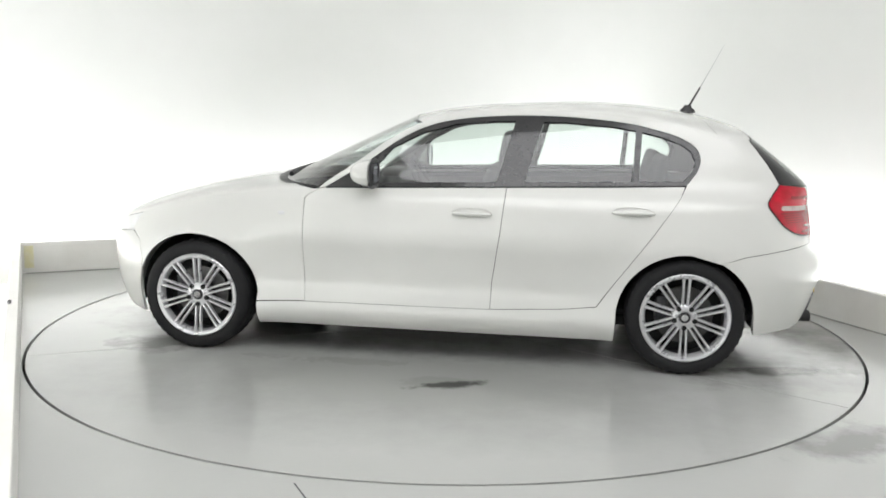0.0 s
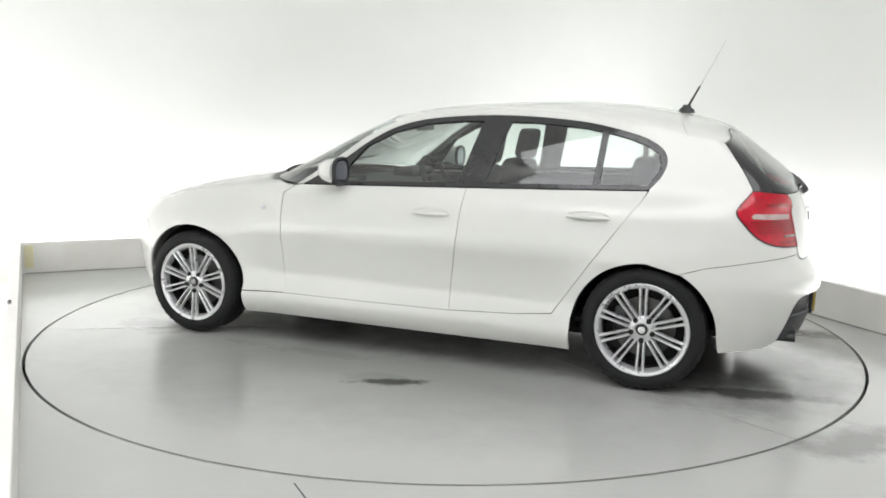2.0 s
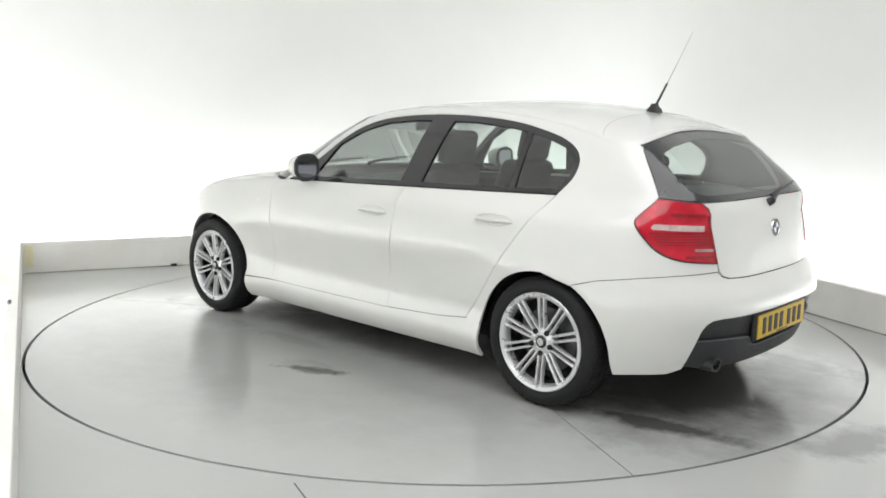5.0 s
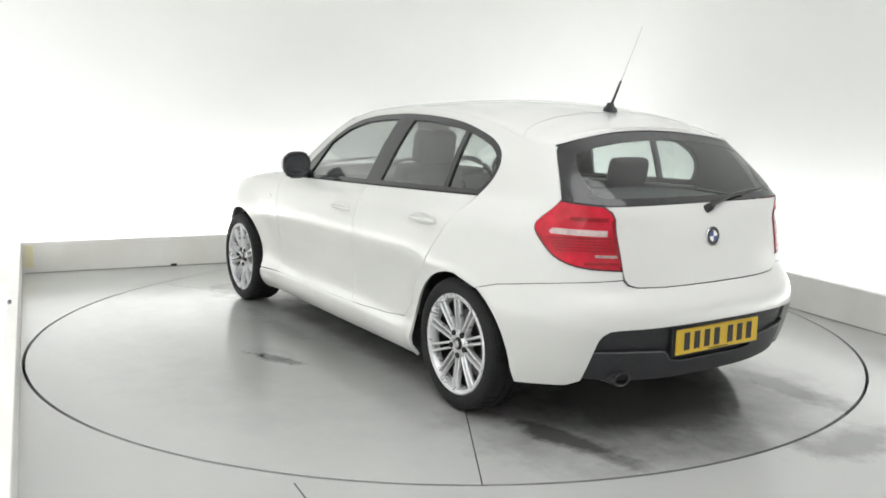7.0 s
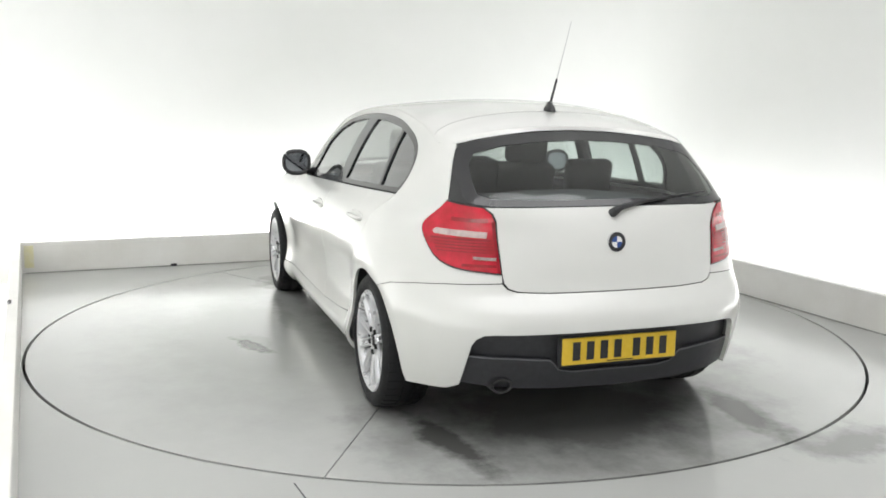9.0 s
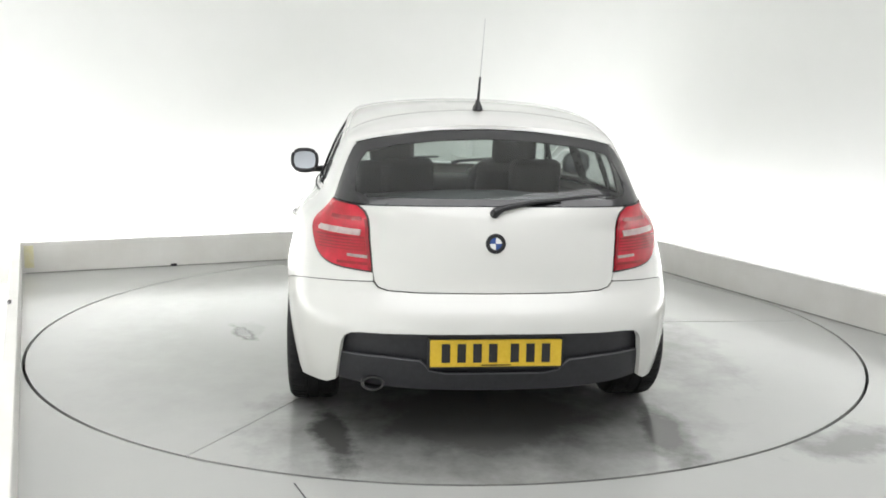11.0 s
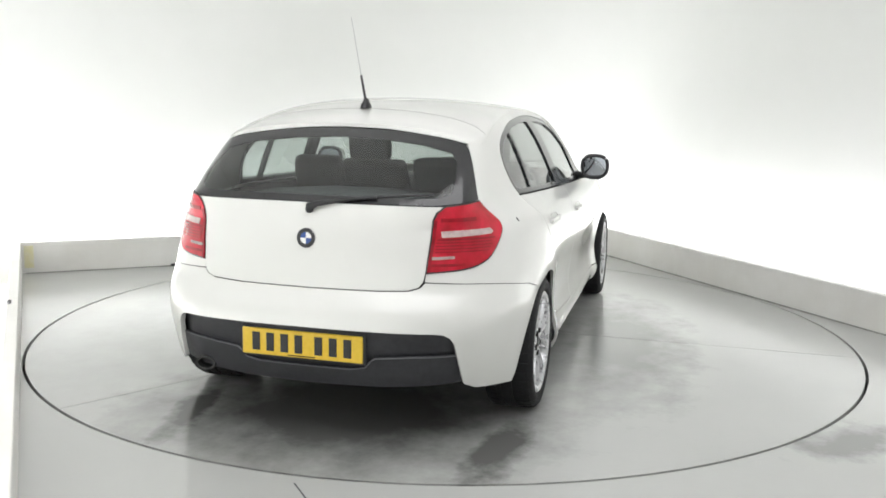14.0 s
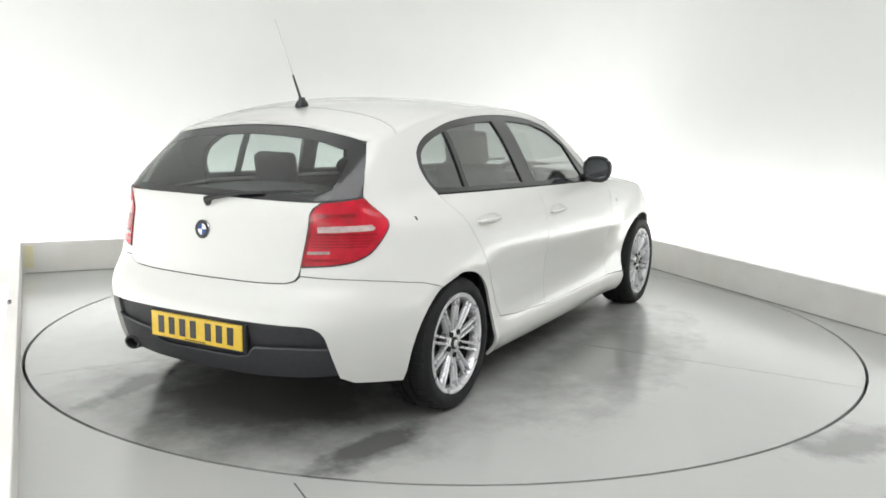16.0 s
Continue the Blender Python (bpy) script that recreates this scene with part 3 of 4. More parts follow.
edge_l = [q for q in edge_l if q.y > 0.01]
part("lip_glint", tube(edge_l + [Vector((q.x, -q.y, q.z)) for q in edge_l[::-1]], 0.0035, 6), LIP_GLINT, valance, "highlight on the diffuser's edge, painted as a lighter line")
TAILGATE = [(S_REAR, 0.652), sy(0.3, 0.654), sy(0.425, 0.659), sy(0.462, 0.671), sy(0.478, 0.692), sy(0.484, 0.724), sy(0.500, 0.935), sy(0.512, 0.964), sy(0.538, 0.985), (S_REAR, 0.985)]
tailgate = part("tailgate", sheet(TAILGATE, join=True, lift=0.003), PAINT, car, "white tailgate")
REARWIN = [(S_REAR, 0.990), sy(0.5, 0.990), sx(-1.80, 1.005), sx(-1.745, 1.10), sx(-1.668, 1.200)] + [(s, RAIL(s) - 0.006) for s in np.linspace(sx(-1.668, 1.200)[0] - 0.01, S_REAR, 30)]
PANE = [(S_REAR, 1.014), sy(0.50, 1.016), sy(0.555, 1.035), sy(0.555, 1.09), sy(0.54, 1.15), sy(0.51, 1.188), sy(0.38, 1.218), sy(0.2, 1.236), (S_REAR, 1.244)]
tailgate_border = part("rear_window_border", sheet(REARWIN[:1] + REARWIN[1:] + PANE[::-1], join=True, lift=0.001, flange=0.006), GLOSS_BLACK, car, "glossy black border of the rear window")
rear_window = part("rear_window", sheet(PANE, join=True, lift=0.0005, flange=0.004), REAR_GLASS, car, "tinted rear window")
both("tail_light", sheet(shrink(LAMP, 0.002), lift=0.006, step=0.02), LAMP_RED, car, "red tail light")

# roof, bonnet, windscreen
ZC = curve((0.17, 1.335), (0.0, 1.372), (-0.3, 1.402), (-0.8, 1.421), (-1.1, 1.405), (-1.35, 1.372), (-1.52, 1.336), (-1.65, 1.290))
ss = list(np.linspace(0.10, S_REAR, 60))
edge = [skin(s, RAIL(s)) for s in ss]
roof_c = []
for i, s in enumerate(ss):
    x = 0.17 + (edge[-1].x - 0.17) * min(1, (0.10 - s) / 1.9) if s > -1.8 else edge[-1].x
    roof_c.append((x, 0, ZC(x)))
roof = part("roof", cap(edge, roof_c), PAINT, car, "white roof")


def across(e, c, n=40):
    """One line over the roof from side to side."""
    out = []
    for k in range(-n, n + 1):
        t = 1 - abs(k) / n
        y = e[1] * math.cos(t * math.pi / 2)
        out.append((e[0] + (c[0] - e[0]) * (1 - (1 - t) ** 2), y if k < 0 else -y, e[2] + (c[2] - e[2]) * math.sin(t * math.pi / 2)))
    return out


i_sp = min(range(len(ss)), key=lambda i: abs(ss[i] + 1.56))
part("spoiler_joint", tube(across(edge[i_sp], roof_c[i_sp])[4:-4], 0.0013, 6), JOINT_PALE, roof, "fine grey joint before the roof spoiler")
ws = list(np.linspace(0.645, 0.105, 20))
edge = [skin(s, RAIL(s)) for s in ws]
wc = [(0.98 + (0.175 - 0.98) * i / 19, 0, 0.965 + (1.335 - 0.965) * i / 19) for i in range(20)]
part("windscreen", cap(edge, wc, power=0.8), SCREEN_GLASS, car, "clear windscreen")
hs = list(np.linspace(0.66, S_NOSE, 60))
edge = [skin(s, ZF(s)) for s in hs]
HC = curve((0.95, 0.97), (1.2, 0.945), (1.6, 0.87), (1.85, 0.79), (2.04, 0.665))
hc = []
for s in hs:
    x = min(edge[-1].x, 0.95 + (s - 0.66) * 0.72)
    hc.append((x, 0, HC(x)))
part("bonnet", cap(edge, hc), PAINT, car, "white bonnet")
BUMPER_F = [(S_NOSE, 0.17), sx(1.9, 0.17), sx(1.69, 0.165)] + [q for q in arch(AXLES[0], FR, 0.165, 0.44) if q[0] > 1.5 and q[1] < 0.44][::-1] + [sx(1.68, 0.50), sx(1.70, 0.60), sx(1.76, 0.645), sy(0.4, 0.60, False), (S_NOSE, 0.59)]
part("front_bumper", sheet(BUMPER_F, join=True), PAINT, car, "white front bumper")
s_in = sy(0.36, 0.66, False)[0]
HEAD = [sx(1.757, 0.648), sx(1.757, 0.662)] + [(s, ZF(s) - 0.003) for s in np.linspace(1.725, s_in, 8)] + [(s_in, 0.604)]
GRILLE = [(s_in + 0.003, 0.602)] + [(s, ZF(s) - 0.003) for s in np.linspace(s_in + 0.003, S_NOSE, 6)] + [(S_NOSE, 0.593)]
part("grille", sheet(GRILLE, step=0.03, join=True, lift=-0.006), BLACK, car, "black front grille")
both("headlight", sheet(HEAD, step=0.03), HEAD_CLEAR, car, "clear headlight")

# side windows
FRAME = [q for q in dlo] + [(0.607, 0.9365), (-1.32, 0.991)]
GLASS_F = [(0.40, 0.975), (0.25, 1.155), (0.09, 1.238), (-0.09, 1.287), (-0.30, 1.306), (-0.412, 1.308), (-0.33, 0.985), (0.35, 0.963)]
GLASS_R = [(-0.565, 1.307), (-0.70, 1.307), (-0.97, 1.284), (-1.055, 1.268), (-1.04, 1.003), (-0.475, 0.989)]
GLASS_Q = [(-1.088, 1.262), (-1.19, 1.238), (-1.29, 1.203), (-1.345, 1.165), (-1.364, 1.12), (-1.35, 1.065), (-1.305, 1.012), (-1.073, 1.004)]
holes = [shrink([sx(*q) for q in g], 0.0) for g in (GLASS_F, GLASS_R, GLASS_Q)]
both("window_frame", sheet(FRAME[:-2] + [(0.60, 0.9365), (-1.32, 0.991)], holes, lift=-0.004, flange=0.02, step=0.022), GLOSS_BLACK, car, "black window surround and door pillar")
for h in holes:
    both("side_window", sheet(shrink(h, -0.004), lift=-0.012, flange=0.003, step=0.03), SIDE_GLASS, car, "clear side window")

# dark lining behind the joints
LINE = [(-0.95, 0.20), (0.96, 0.20), (0.96, 0.6)] + [(s, ZF(s) - 0.03) for s in np.linspace(1.6, 0.62, 20)] + [(0.60, 0.92), (-1.33, 0.97), sx(-1.7, 0.97), sx(-1.85, 0.95), (S_REAR, 0.95), (S_REAR, 0.53), sy(0.6, 0.53), sx(-1.72, 0.5), sx(-1.72, 0.6), (-1.33, 0.69), (-0.95, 0.5)]
part("body_lining", sheet(LINE, lift=-0.02, flange=0, join=True, step=0.05), LINER, car, "dark inner body")


# wheel housings and underside
for sgn in (1, -1):
    for ax in AXLES:
        deep = 0.75 if ax > 0 else 0.785
        bm = lathe([(0.362, 0.30), (0.362, deep), (0.352, deep + 0.015)], 40)
        bm2 = lathe([(0.0001, 0.30), (0.362, 0.30)], 40)
        bm = merge(bm, bm2)
        bmesh.ops.delete(bm, geom=[v for v in bm.verts if v.co.z < -0.06], context="VERTS")
        bmesh.ops.transform(bm, matrix=pose(ax, 0, 0.302) @ Matrix.Diagonal((1, sgn, 1, 1)), verts=bm.verts)
        part("wheel_housing", bm, LINER, car)
part("underbody", rbox(0.05, 0, 0.235, 3.2, 1.30, 0.06, 0.02), LINER, car, "dark underbody")


SPOKES = {}


def spoke_mesh(side):
    """One half of a double spoke, from hub to rim, pointing up."""
    vs, fs = [], []
    for r, o, w, h, d in ((0.045, 0.010, 0.012, -0.024, 0.03), (0.075, 0.0125, 0.0125, -0.016, 0.028), (0.13, 0.0135, 0.0125, -0.008, 0.024), (0.18, 0.0145, 0.013, -0.004, 0.02), (0.213, 0.016, 0.018, -0.003, 0.02)):
        o, w = o * side, w / 2
        for q, hh in ((o - w, h - d), (o - w, h - 0.005), (o - w * 0.4, h), (o + w * 0.4, h), (o + w, h - 0.005), (o + w, h - d)):
            vs.append((q, hh, r))
    for i in range(4):
        for q in range(6):
            fs.append((i * 6 + q, i * 6 + (q + 1) % 6, (i + 1) * 6 + (q + 1) % 6, (i + 1) * 6 + q))
    sp = from_faces(vs, fs)
    bmesh.ops.recalc_face_normals(sp, faces=sp.faces)
    return sp


def wheel(x, y, sgn):
    """Alloy wheel with ten split spokes, seen from +y; sgn -1 mirrors it to the right side."""
    base = pose(x, y, HUB_Z) @ Matrix.Diagonal((1.015, sgn, 1.015, 1))

    def put(name, bm, m, parent, label=""):
        bmesh.ops.transform(bm, matrix=base, verts=bm.verts)
        if sgn < 0:
            bmesh.ops.reverse_faces(bm, faces=bm.faces)
        return part(name, bm, m, parent, label)
    rim = lathe([(0.213, -0.05), (0.199, -0.045), (0.203, -0.012), (0.211, 0.0), (0.226, 0.004), (0.231, 0.0), (0.231, -0.012), (0.222, -0.02), (0.213, -0.05)], 72)
    hub = lathe([(0.0001, -0.02), (0.03, -0.02), (0.034, -0.016), (0.058, -0.019), (0.066, -0.026), (0.066, -0.06)], 48)
    rim = merge(rim, hub)
    w = put("wheel", rim, ALLOY, car, "silver alloy wheel with ten double spokes")
    for k in range(10):
        for side in (-1, 1):
            m = base @ pose(0, 0, 0, 0, -(36 * k), 0) @ base.inverted()
            key = (side, sgn)
            if key not in SPOKES:
                ob = put("spoke", spoke_mesh(side), ALLOY, w)
                SPOKES[key] = (ob.data, base.copy())
            else:
                me, b0 = SPOKES[key]
                ob = new("spoke", me)
                ob.parent = w
                m = m @ base @ b0.inverted()
            ob.matrix_basis = m
    tyre = lathe([(0.226, -0.2), (0.24, -0.208), (0.272, -0.213), (0.291, -0.205), (0.299, -0.185), (0.302, -0.15), (0.302, -0.133), (0.295, -0.132), (0.295, -0.124), (0.302, -0.123), (0.3025, -0.09),
                       (0.3025, -0.083), (0.295, -0.082), (0.295, -0.074), (0.302, -0.073), (0.3, -0.03), (0.294, -0.008), (0.282, 0.006), (0.262, 0.01), (0.243, 0.008), (0.232, 0.0), (0.229, -0.01)], 84)
    # raised blocks on the shoulders of the tread
    blocks = []
    for q in tyre.faces:
        c = q.calc_center_median()
        if math.hypot(c.x, c.z) > 0.2965 and (c.y < -0.145 or c.y > -0.06) and int(math.degrees(math.atan2(c.z, c.x)) % 360 / (360 / 84)) % 2:
            blocks.append(q)
    for q in bmesh.ops.extrude_discrete_faces(tyre, faces=blocks)["faces"]:
        c = q.calc_center_median()
        bmesh.ops.translate(tyre, vec=Vector((c.x, 0, c.z)).normalized() * 0.0035, verts=q.verts)
    put("tyre", tyre, RUBBER, w, "black road tyre with blocked tread")
    # disc, barrel, drum and caliper carry the wheel's inner shade in their colour
    put("brake_disc", lathe([(0.07, -0.085), (0.15, -0.085), (0.15, -0.105), (0.07, -0.105)], 48), STEEL, w)
    put("rim_barrel", lathe([(0.222, -0.19), (0.206, -0.17), (0.198, -0.046), (0.212, -0.046), (0.215, -0.17), (0.222, -0.19)], 60), ALLOY_SHADED, w, "inner barrel, shade put into its colour")
    put("brake_drum", lathe([(0.0001, -0.075), (0.075, -0.075), (0.08, -0.1)], 32), ALLOY_SHADED, w)
    # dark disc added for the shade behind the spokes
    put("wheel_back", lathe([(0.0001, -0.13), (0.205, -0.13)], 32), LINER, w)
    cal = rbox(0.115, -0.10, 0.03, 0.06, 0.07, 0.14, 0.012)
    put("brake_caliper", cal, ALLOY_SHADED, w)
    for k in range(5):
        a = radians(54 + 72 * k)
        b = lathe([(0.0001, -0.0145), (0.0085, -0.0135), (0.0125, -0.011), (0.0125, -0.03)], 16)
        bmesh.ops.translate(b, vec=(0.054 * math.cos(a), 0, 0.054 * math.sin(a)), verts=b.verts)
        put("wheel_bolt", b, LINER, w)
    put("centre_cap", lathe([(0.0001, -0.011), (0.024, -0.012), (0.0285, -0.016), (0.0285, -0.022)], 32), BLACK, w)
    q = lathe([(0.0001, -0.0085), (0.018, -0.0095)], 24)
    put("cap_emblem", q, CHROME, w)
    return w


for ax in AXLES:
    out = 0.876 if ax > 0 else 0.850
    wheel(ax + (-0.014 if ax > 0 else -0.003), out, 1)
    wheel(ax + (-0.014 if ax > 0 else -0.003), -out, -1)


# ---- fittings of the car ----
def on_skin(s, z, lift, m=None):
    """Frame on the car's left flank: x along it, y up it, z out of it."""
    n = skin_normal(s, z)
    p = skin(s, z) + n * lift
    ax = Vector((1, 0, 0))
    ax = (ax - n * ax.dot(n)).normalized()
    up = n.cross(ax)
    return Matrix(((ax.x, up.x, n.x, p.x), (ax.y, up.y, n.y, p.y), (ax.z, up.z, n.z, p.z), (0, 0, 0, 1)))


def handle(x0, x1, z, doors):
    c = (x0 + x1) / 2
    m = on_skin(c, z, 0)
    w = abs(x1 - x0)
    pts = [(-w / 2, 0, -0.004), (-w / 2 + 0.012, 0, 0.009), (-w / 4, 0, 0.014), (0, 0, 0.0155), (w / 4, 0, 0.014), (w / 2 - 0.012, 0, 0.009), (w / 2, 0, -0.004)]
    bar = tube(pts, [0.003, 0.0085, 0.0105, 0.011, 0.0105, 0.0085, 0.003], 12)
    bmesh.ops.transform(bar, matrix=m, verts=bar.verts)
    both("handle", bar, PAINT, None, "white bar handle", parents=doors)
    # shallow bowl behind the bar with a rounded rim
    rim = tube([(0.46 * w * math.cos(a), -0.006 + 0.026 * math.sin(a), 0.0) for a in np.linspace(0, 2 * math.pi, 33)], 0.0028, 6)
    bmesh.ops.transform(rim, matrix=m, verts=rim.verts)
    both("handle_bowl", rim, PAINT, None, parents=doors)


handle(-0.10, -0.32, 0.818, front_doors)
handle(-0.935, -1.16, 0.848, rear_doors)

# mirrors: rounded white shell, black rim, mirror glass to the rear, black foot
def mirror():
    shell = bmesh.new()
    bmesh.ops.create_uvsphere(shell, u_segments=28, v_segments=18, radius=1)
    for v in shell.verts:
        x, y, z = v.co
        x = x * 0.115 if x > 0 else x * 0.008
        v.co = Vector((x, math.copysign(abs(y) ** 0.75, y) * 0.083, math.copysign(abs(z) ** 0.75, z) * 0.07 * (1 - 0.12 * y)))
    bmesh.ops.transform(shell, matrix=pose(0.325, 0.893, 1.022, 0, 0, -6), verts=shell.verts)
    return shell


shells = both("mirror", mirror(), PAINT, car, "white door mirror with black rear rim")
rim = tube([(0.312 - 0.003, 0.893 + 0.078 * math.copysign(abs(math.cos(a)) ** 0.75, math.cos(a)), 1.022 + 0.066 * math.copysign(abs(math.sin(a)) ** 0.75, math.sin(a))) for a in np.linspace(0, 2 * math.pi, 41)], 0.012, 8)
both("mirror_rim", rim, BLACK, None, parents=shells)
face = [(0.304, 0.893 + 0.072 * math.copysign(abs(math.cos(a)) ** 0.75, math.cos(a)), 1.022 + 0.060 * math.copysign(abs(math.sin(a)) ** 0.75, math.sin(a))) for a in np.linspace(0, 2 * math.pi, 40, endpoint=False)]
gl = from_faces(face + [(0.309, q[1], q[2]) for q in face], [tuple(range(40))[::-1], tuple(range(40, 80))] + [(i, (i + 1) % 40, 40 + (i + 1) % 40, 40 + i) for i in range(40)])
bmesh.ops.recalc_face_normals(gl, faces=gl.faces)
both("mirror_glass", gl, MIRROR, None, "mirror glass", smooth=False, parents=shells)
foot_bm = tube([(0.40, 0.765, 0.962), (0.385, 0.80, 0.960), (0.36, 0.84, 0.962), (0.345, 0.875, 0.972)], [0.022, 0.02, 0.02, 0.024], 10)
both("mirror_foot", foot_bm, BLACK, None, "black mirror foot", parents=shells)
cover = tube([(0.32, 0.83, 0.962), (0.318, 0.87, 0.956), (0.318, 0.92, 0.957), (0.32, 0.955, 0.968)], [0.012, 0.018, 0.018, 0.012], 10)
both("mirror_cover", cover, BLACK, None, "black lower cover", parents=shells)

# small emblem on the wing
for sg in (1, -1):
    em = rbox(0, 0, 0, 0.034, 0.018, 0.004, 0.0015, 1)
    bmesh.ops.transform(em, matrix=on_skin(0.84, 0.79, 0.002), verts=em.verts)
    if sg < 0:
        bmesh.ops.scale(em, vec=(1, -1, 1), verts=em.verts)
        bmesh.ops.reverse_faces(em, faces=em.faces)
    part("wing_emblem", em, ALLOY, car, "small grey metal emblem")

# aerial on the roof
base = lathe([(0.0001, 0.035), (0.012, 0.034), (0.016, 0.02), (0.026, 0.006), (0.03, -0.012)], 24, "Z")
bmesh.ops.scale(base, vec=(1.6, 0.8, 1), verts=base.verts)
bmesh.ops.translate(base, vec=(-1.385, 0, 1.376), verts=base.verts)
aerial = part("aerial", base, BLACK, car, "black roof aerial with a thin whip")
part("aerial_stem", tube([(-1.392, 0, 1.40), (-1.45, 0, 1.512)], [0.0065, 0.005], 10), BLACK, aerial)
part("aerial_whip", tube([(-1.45, 0, 1.512), (-1.50, 0, 1.61), (-1.572, 0, 1.757)], [0.0022, 0.0016, 0.0013], 8), WHIP, aerial)

# badge on the tailgate
bc = Vector((REAR(0.848) - 0.006, 0.004, 0.848))
tilt = pose(bc.x, bc.y, bc.z, 0, -86, 0)


def badge_bit(name, bm, m, parent, lab=""):
    bmesh.ops.transform(bm, matrix=tilt, verts=bm.verts)
    return part(name, bm, m, parent, lab)


badge = badge_bit("badge", lathe([(0.0001, 0.003), (0.037, 0.003), (0.0395, 0.001), (0.0395, -0.006)], 40, "Z"), BLACK, tailgate, "round dark badge with blue and white quarters")
badge_bit("badge_ring", lathe([(0.0385, 0.002), (0.0395, 0.0045), (0.041, 0.002), (0.041, -0.006)], 40, "Z"), CHROME, tailgate)
for k in range(4):
    n = 8
    ring_pts = [(0.024 * math.cos(radians(90 * k + 90 * i / n)), 0.024 * math.sin(radians(90 * k + 90 * i / n))) for i in range(n + 1)]
    q = from_faces([(0, 0, 0.0052)] + [(x, y, 0.0048) for x, y in ring_pts], [(0, i + 1, i + 2) for i in range(n)])
    badge_bit("badge_quarter", q, (BLUE, WHITE_ENAMEL)[k % 2], tailgate)

# rear wiper
wiper = part("rear_wiper", tube([(-2.012, 0.006, 0.960), (-2.03, 0.0, 0.972), (-2.025, -0.03, 0.985), (-2.0, -0.16, 1.008), (-1.985, -0.27, 1.016)], [0.02, 0.018, 0.012, 0.008, 0.006], 10), BLACK, car, "black rear wiper")
part("wiper_blade", tube([(-2.002, -0.05, 0.992), (-1.982, -0.2, 1.012), (-1.962, -0.36, 1.024), (-1.925, -0.49, 1.03)], 0.0065, 8), BLACK, wiper)

# number plate with its characters as plain bars
plate = part("number_plate", rbox(-2.116, 0, 0.42, 0.008, 0.525, 0.111, 0.003, 1), PLATE, car, "yellow number plate with dark bars")
x = 0.225
for i, w in enumerate((0.05, 0.05, 0.05, 0.05, 0, 0.05, 0.05, 0.05)):
    if w:
        part("plate_bar", rbox(-2.1212, x - w / 2, 0.421, 0.003, 0.034, 0.076, 0.001, 1), BLACK, plate)
    x -= (w + 0.0125) if w else 0.024
part("plate_strip", rbox(-2.1212, -0.0, 0.3725, 0.003, 0.12, 0.004, 0.001, 1), LINER, plate)
part("plate_holder", rbox(-2.100, 0, 0.418, 0.02, 0.545, 0.128, 0.006), GREY_PLASTIC, valance, "dark plate holder")

# tail pipe
pipe = lathe([(0.026, 0.02), (0.033, 0.02), (0.034, 0.012), (0.034, -0.25), (0.029, -0.25), (0.026, 0.01), (0.026, 0.02)], 32, "Y")
bmesh.ops.transform(pipe, matrix=pose(-2.02, 0.485, 0.276) @ Matrix.Rotation(radians(90), 4, "Z") @ Matrix.Diagonal((1.4, 1, 0.9, 1)), verts=pipe.verts)
part("tail_pipe", pipe, PIPE, car, "oval dark steel tail pipe")

# lamp details
lights = [o for o in car.children if o.name.startswith("tail_light")]
lights.sort(key=lambda o: -o.data.vertices[0].co.y)
STRIP = [sy(0.535, 0.864), sy(0.53, 0.889), sy(0.60, 0.892), sx(-1.81, 0.894), sx(-1.80, 0.88), sx(-1.81, 0.871), sy(0.6, 0.866)]
both("reversing_strip", sheet(STRIP, lift=0.0095, step=0.02, flange=0.005), LAMP_CLEAR, None, "pale reversing lamp strip", parents=lights)
STRIP2 = [sy(0.505, 0.778), sy(0.505, 0.790), sy(0.585, 0.792), sy(0.585, 0.781)]
both("lower_strip", sheet(STRIP2, lift=0.0095, step=0.02, flange=0.005), LAMP_GREY, None, "pale strip", parents=lights)
for z, h, y_in, x_out in ((0.752, 0.010, 0.505, -1.93), (0.806, 0.004, 0.515, -1.84), (0.818, 0.004, 0.515, -1.83), (0.830, 0.004, 0.515, -1.82), (0.842, 0.004, 0.515, -1.82), (0.853, 0.007, 0.52, -1.80),
                          (0.928, 0.014, 0.53, -1.86)):
    band = [sy(y_in, z), sy(y_in, z + h), sx(x_out, z + h), sx(x_out, z)]
    both("lamp_band", sheet(band, lift=0.0085, step=0.02, flange=0.004), LAMP_DARK, None, parents=lights)
LAMP_RIM = [LAMP[0], LAMP[-1], (LAMP[-1][0] + 0.012, LAMP[-1][1] + 0.004), (LAMP[0][0] + 0.012, LAMP[0][1] - 0.002)]
both("lamp_edge", sheet(LAMP_RIM, lift=0.0085, step=0.02, flange=0.006), LAMP_DARK, None, parents=lights)
both("lamp_gasket", sheet(shrink(LAMP, -0.004), [shrink(LAMP, 0.003)], lift=0.003, step=0.02, flange=0.006), BLACK, None, "black seal", parents=lights)

# cowl, front wipers
cowl = cap([skin(0.70, 0.925) + Vector((0.03, -0.03, 0)), skin(0.64, 0.93) + Vector((0, -0.02, 0))], [(1.03, 0, 0.967), (0.96, 0, 0.972)], rows=14)
part("cowl", cowl, BLACK, car, "black cowl panel under the windscreen")
for y0 in (0.48, -0.12):
    w = part("front_wiper", tube([(0.90, y0, 0.972), (0.895, y0 - 0.06, 0.992), (0.87, y0 - 0.3, 1.01), (0.85, y0 - 0.5, 1.02)], [0.016, 0.012, 0.008, 0.006], 8), BLACK, car, "black wiper arm")

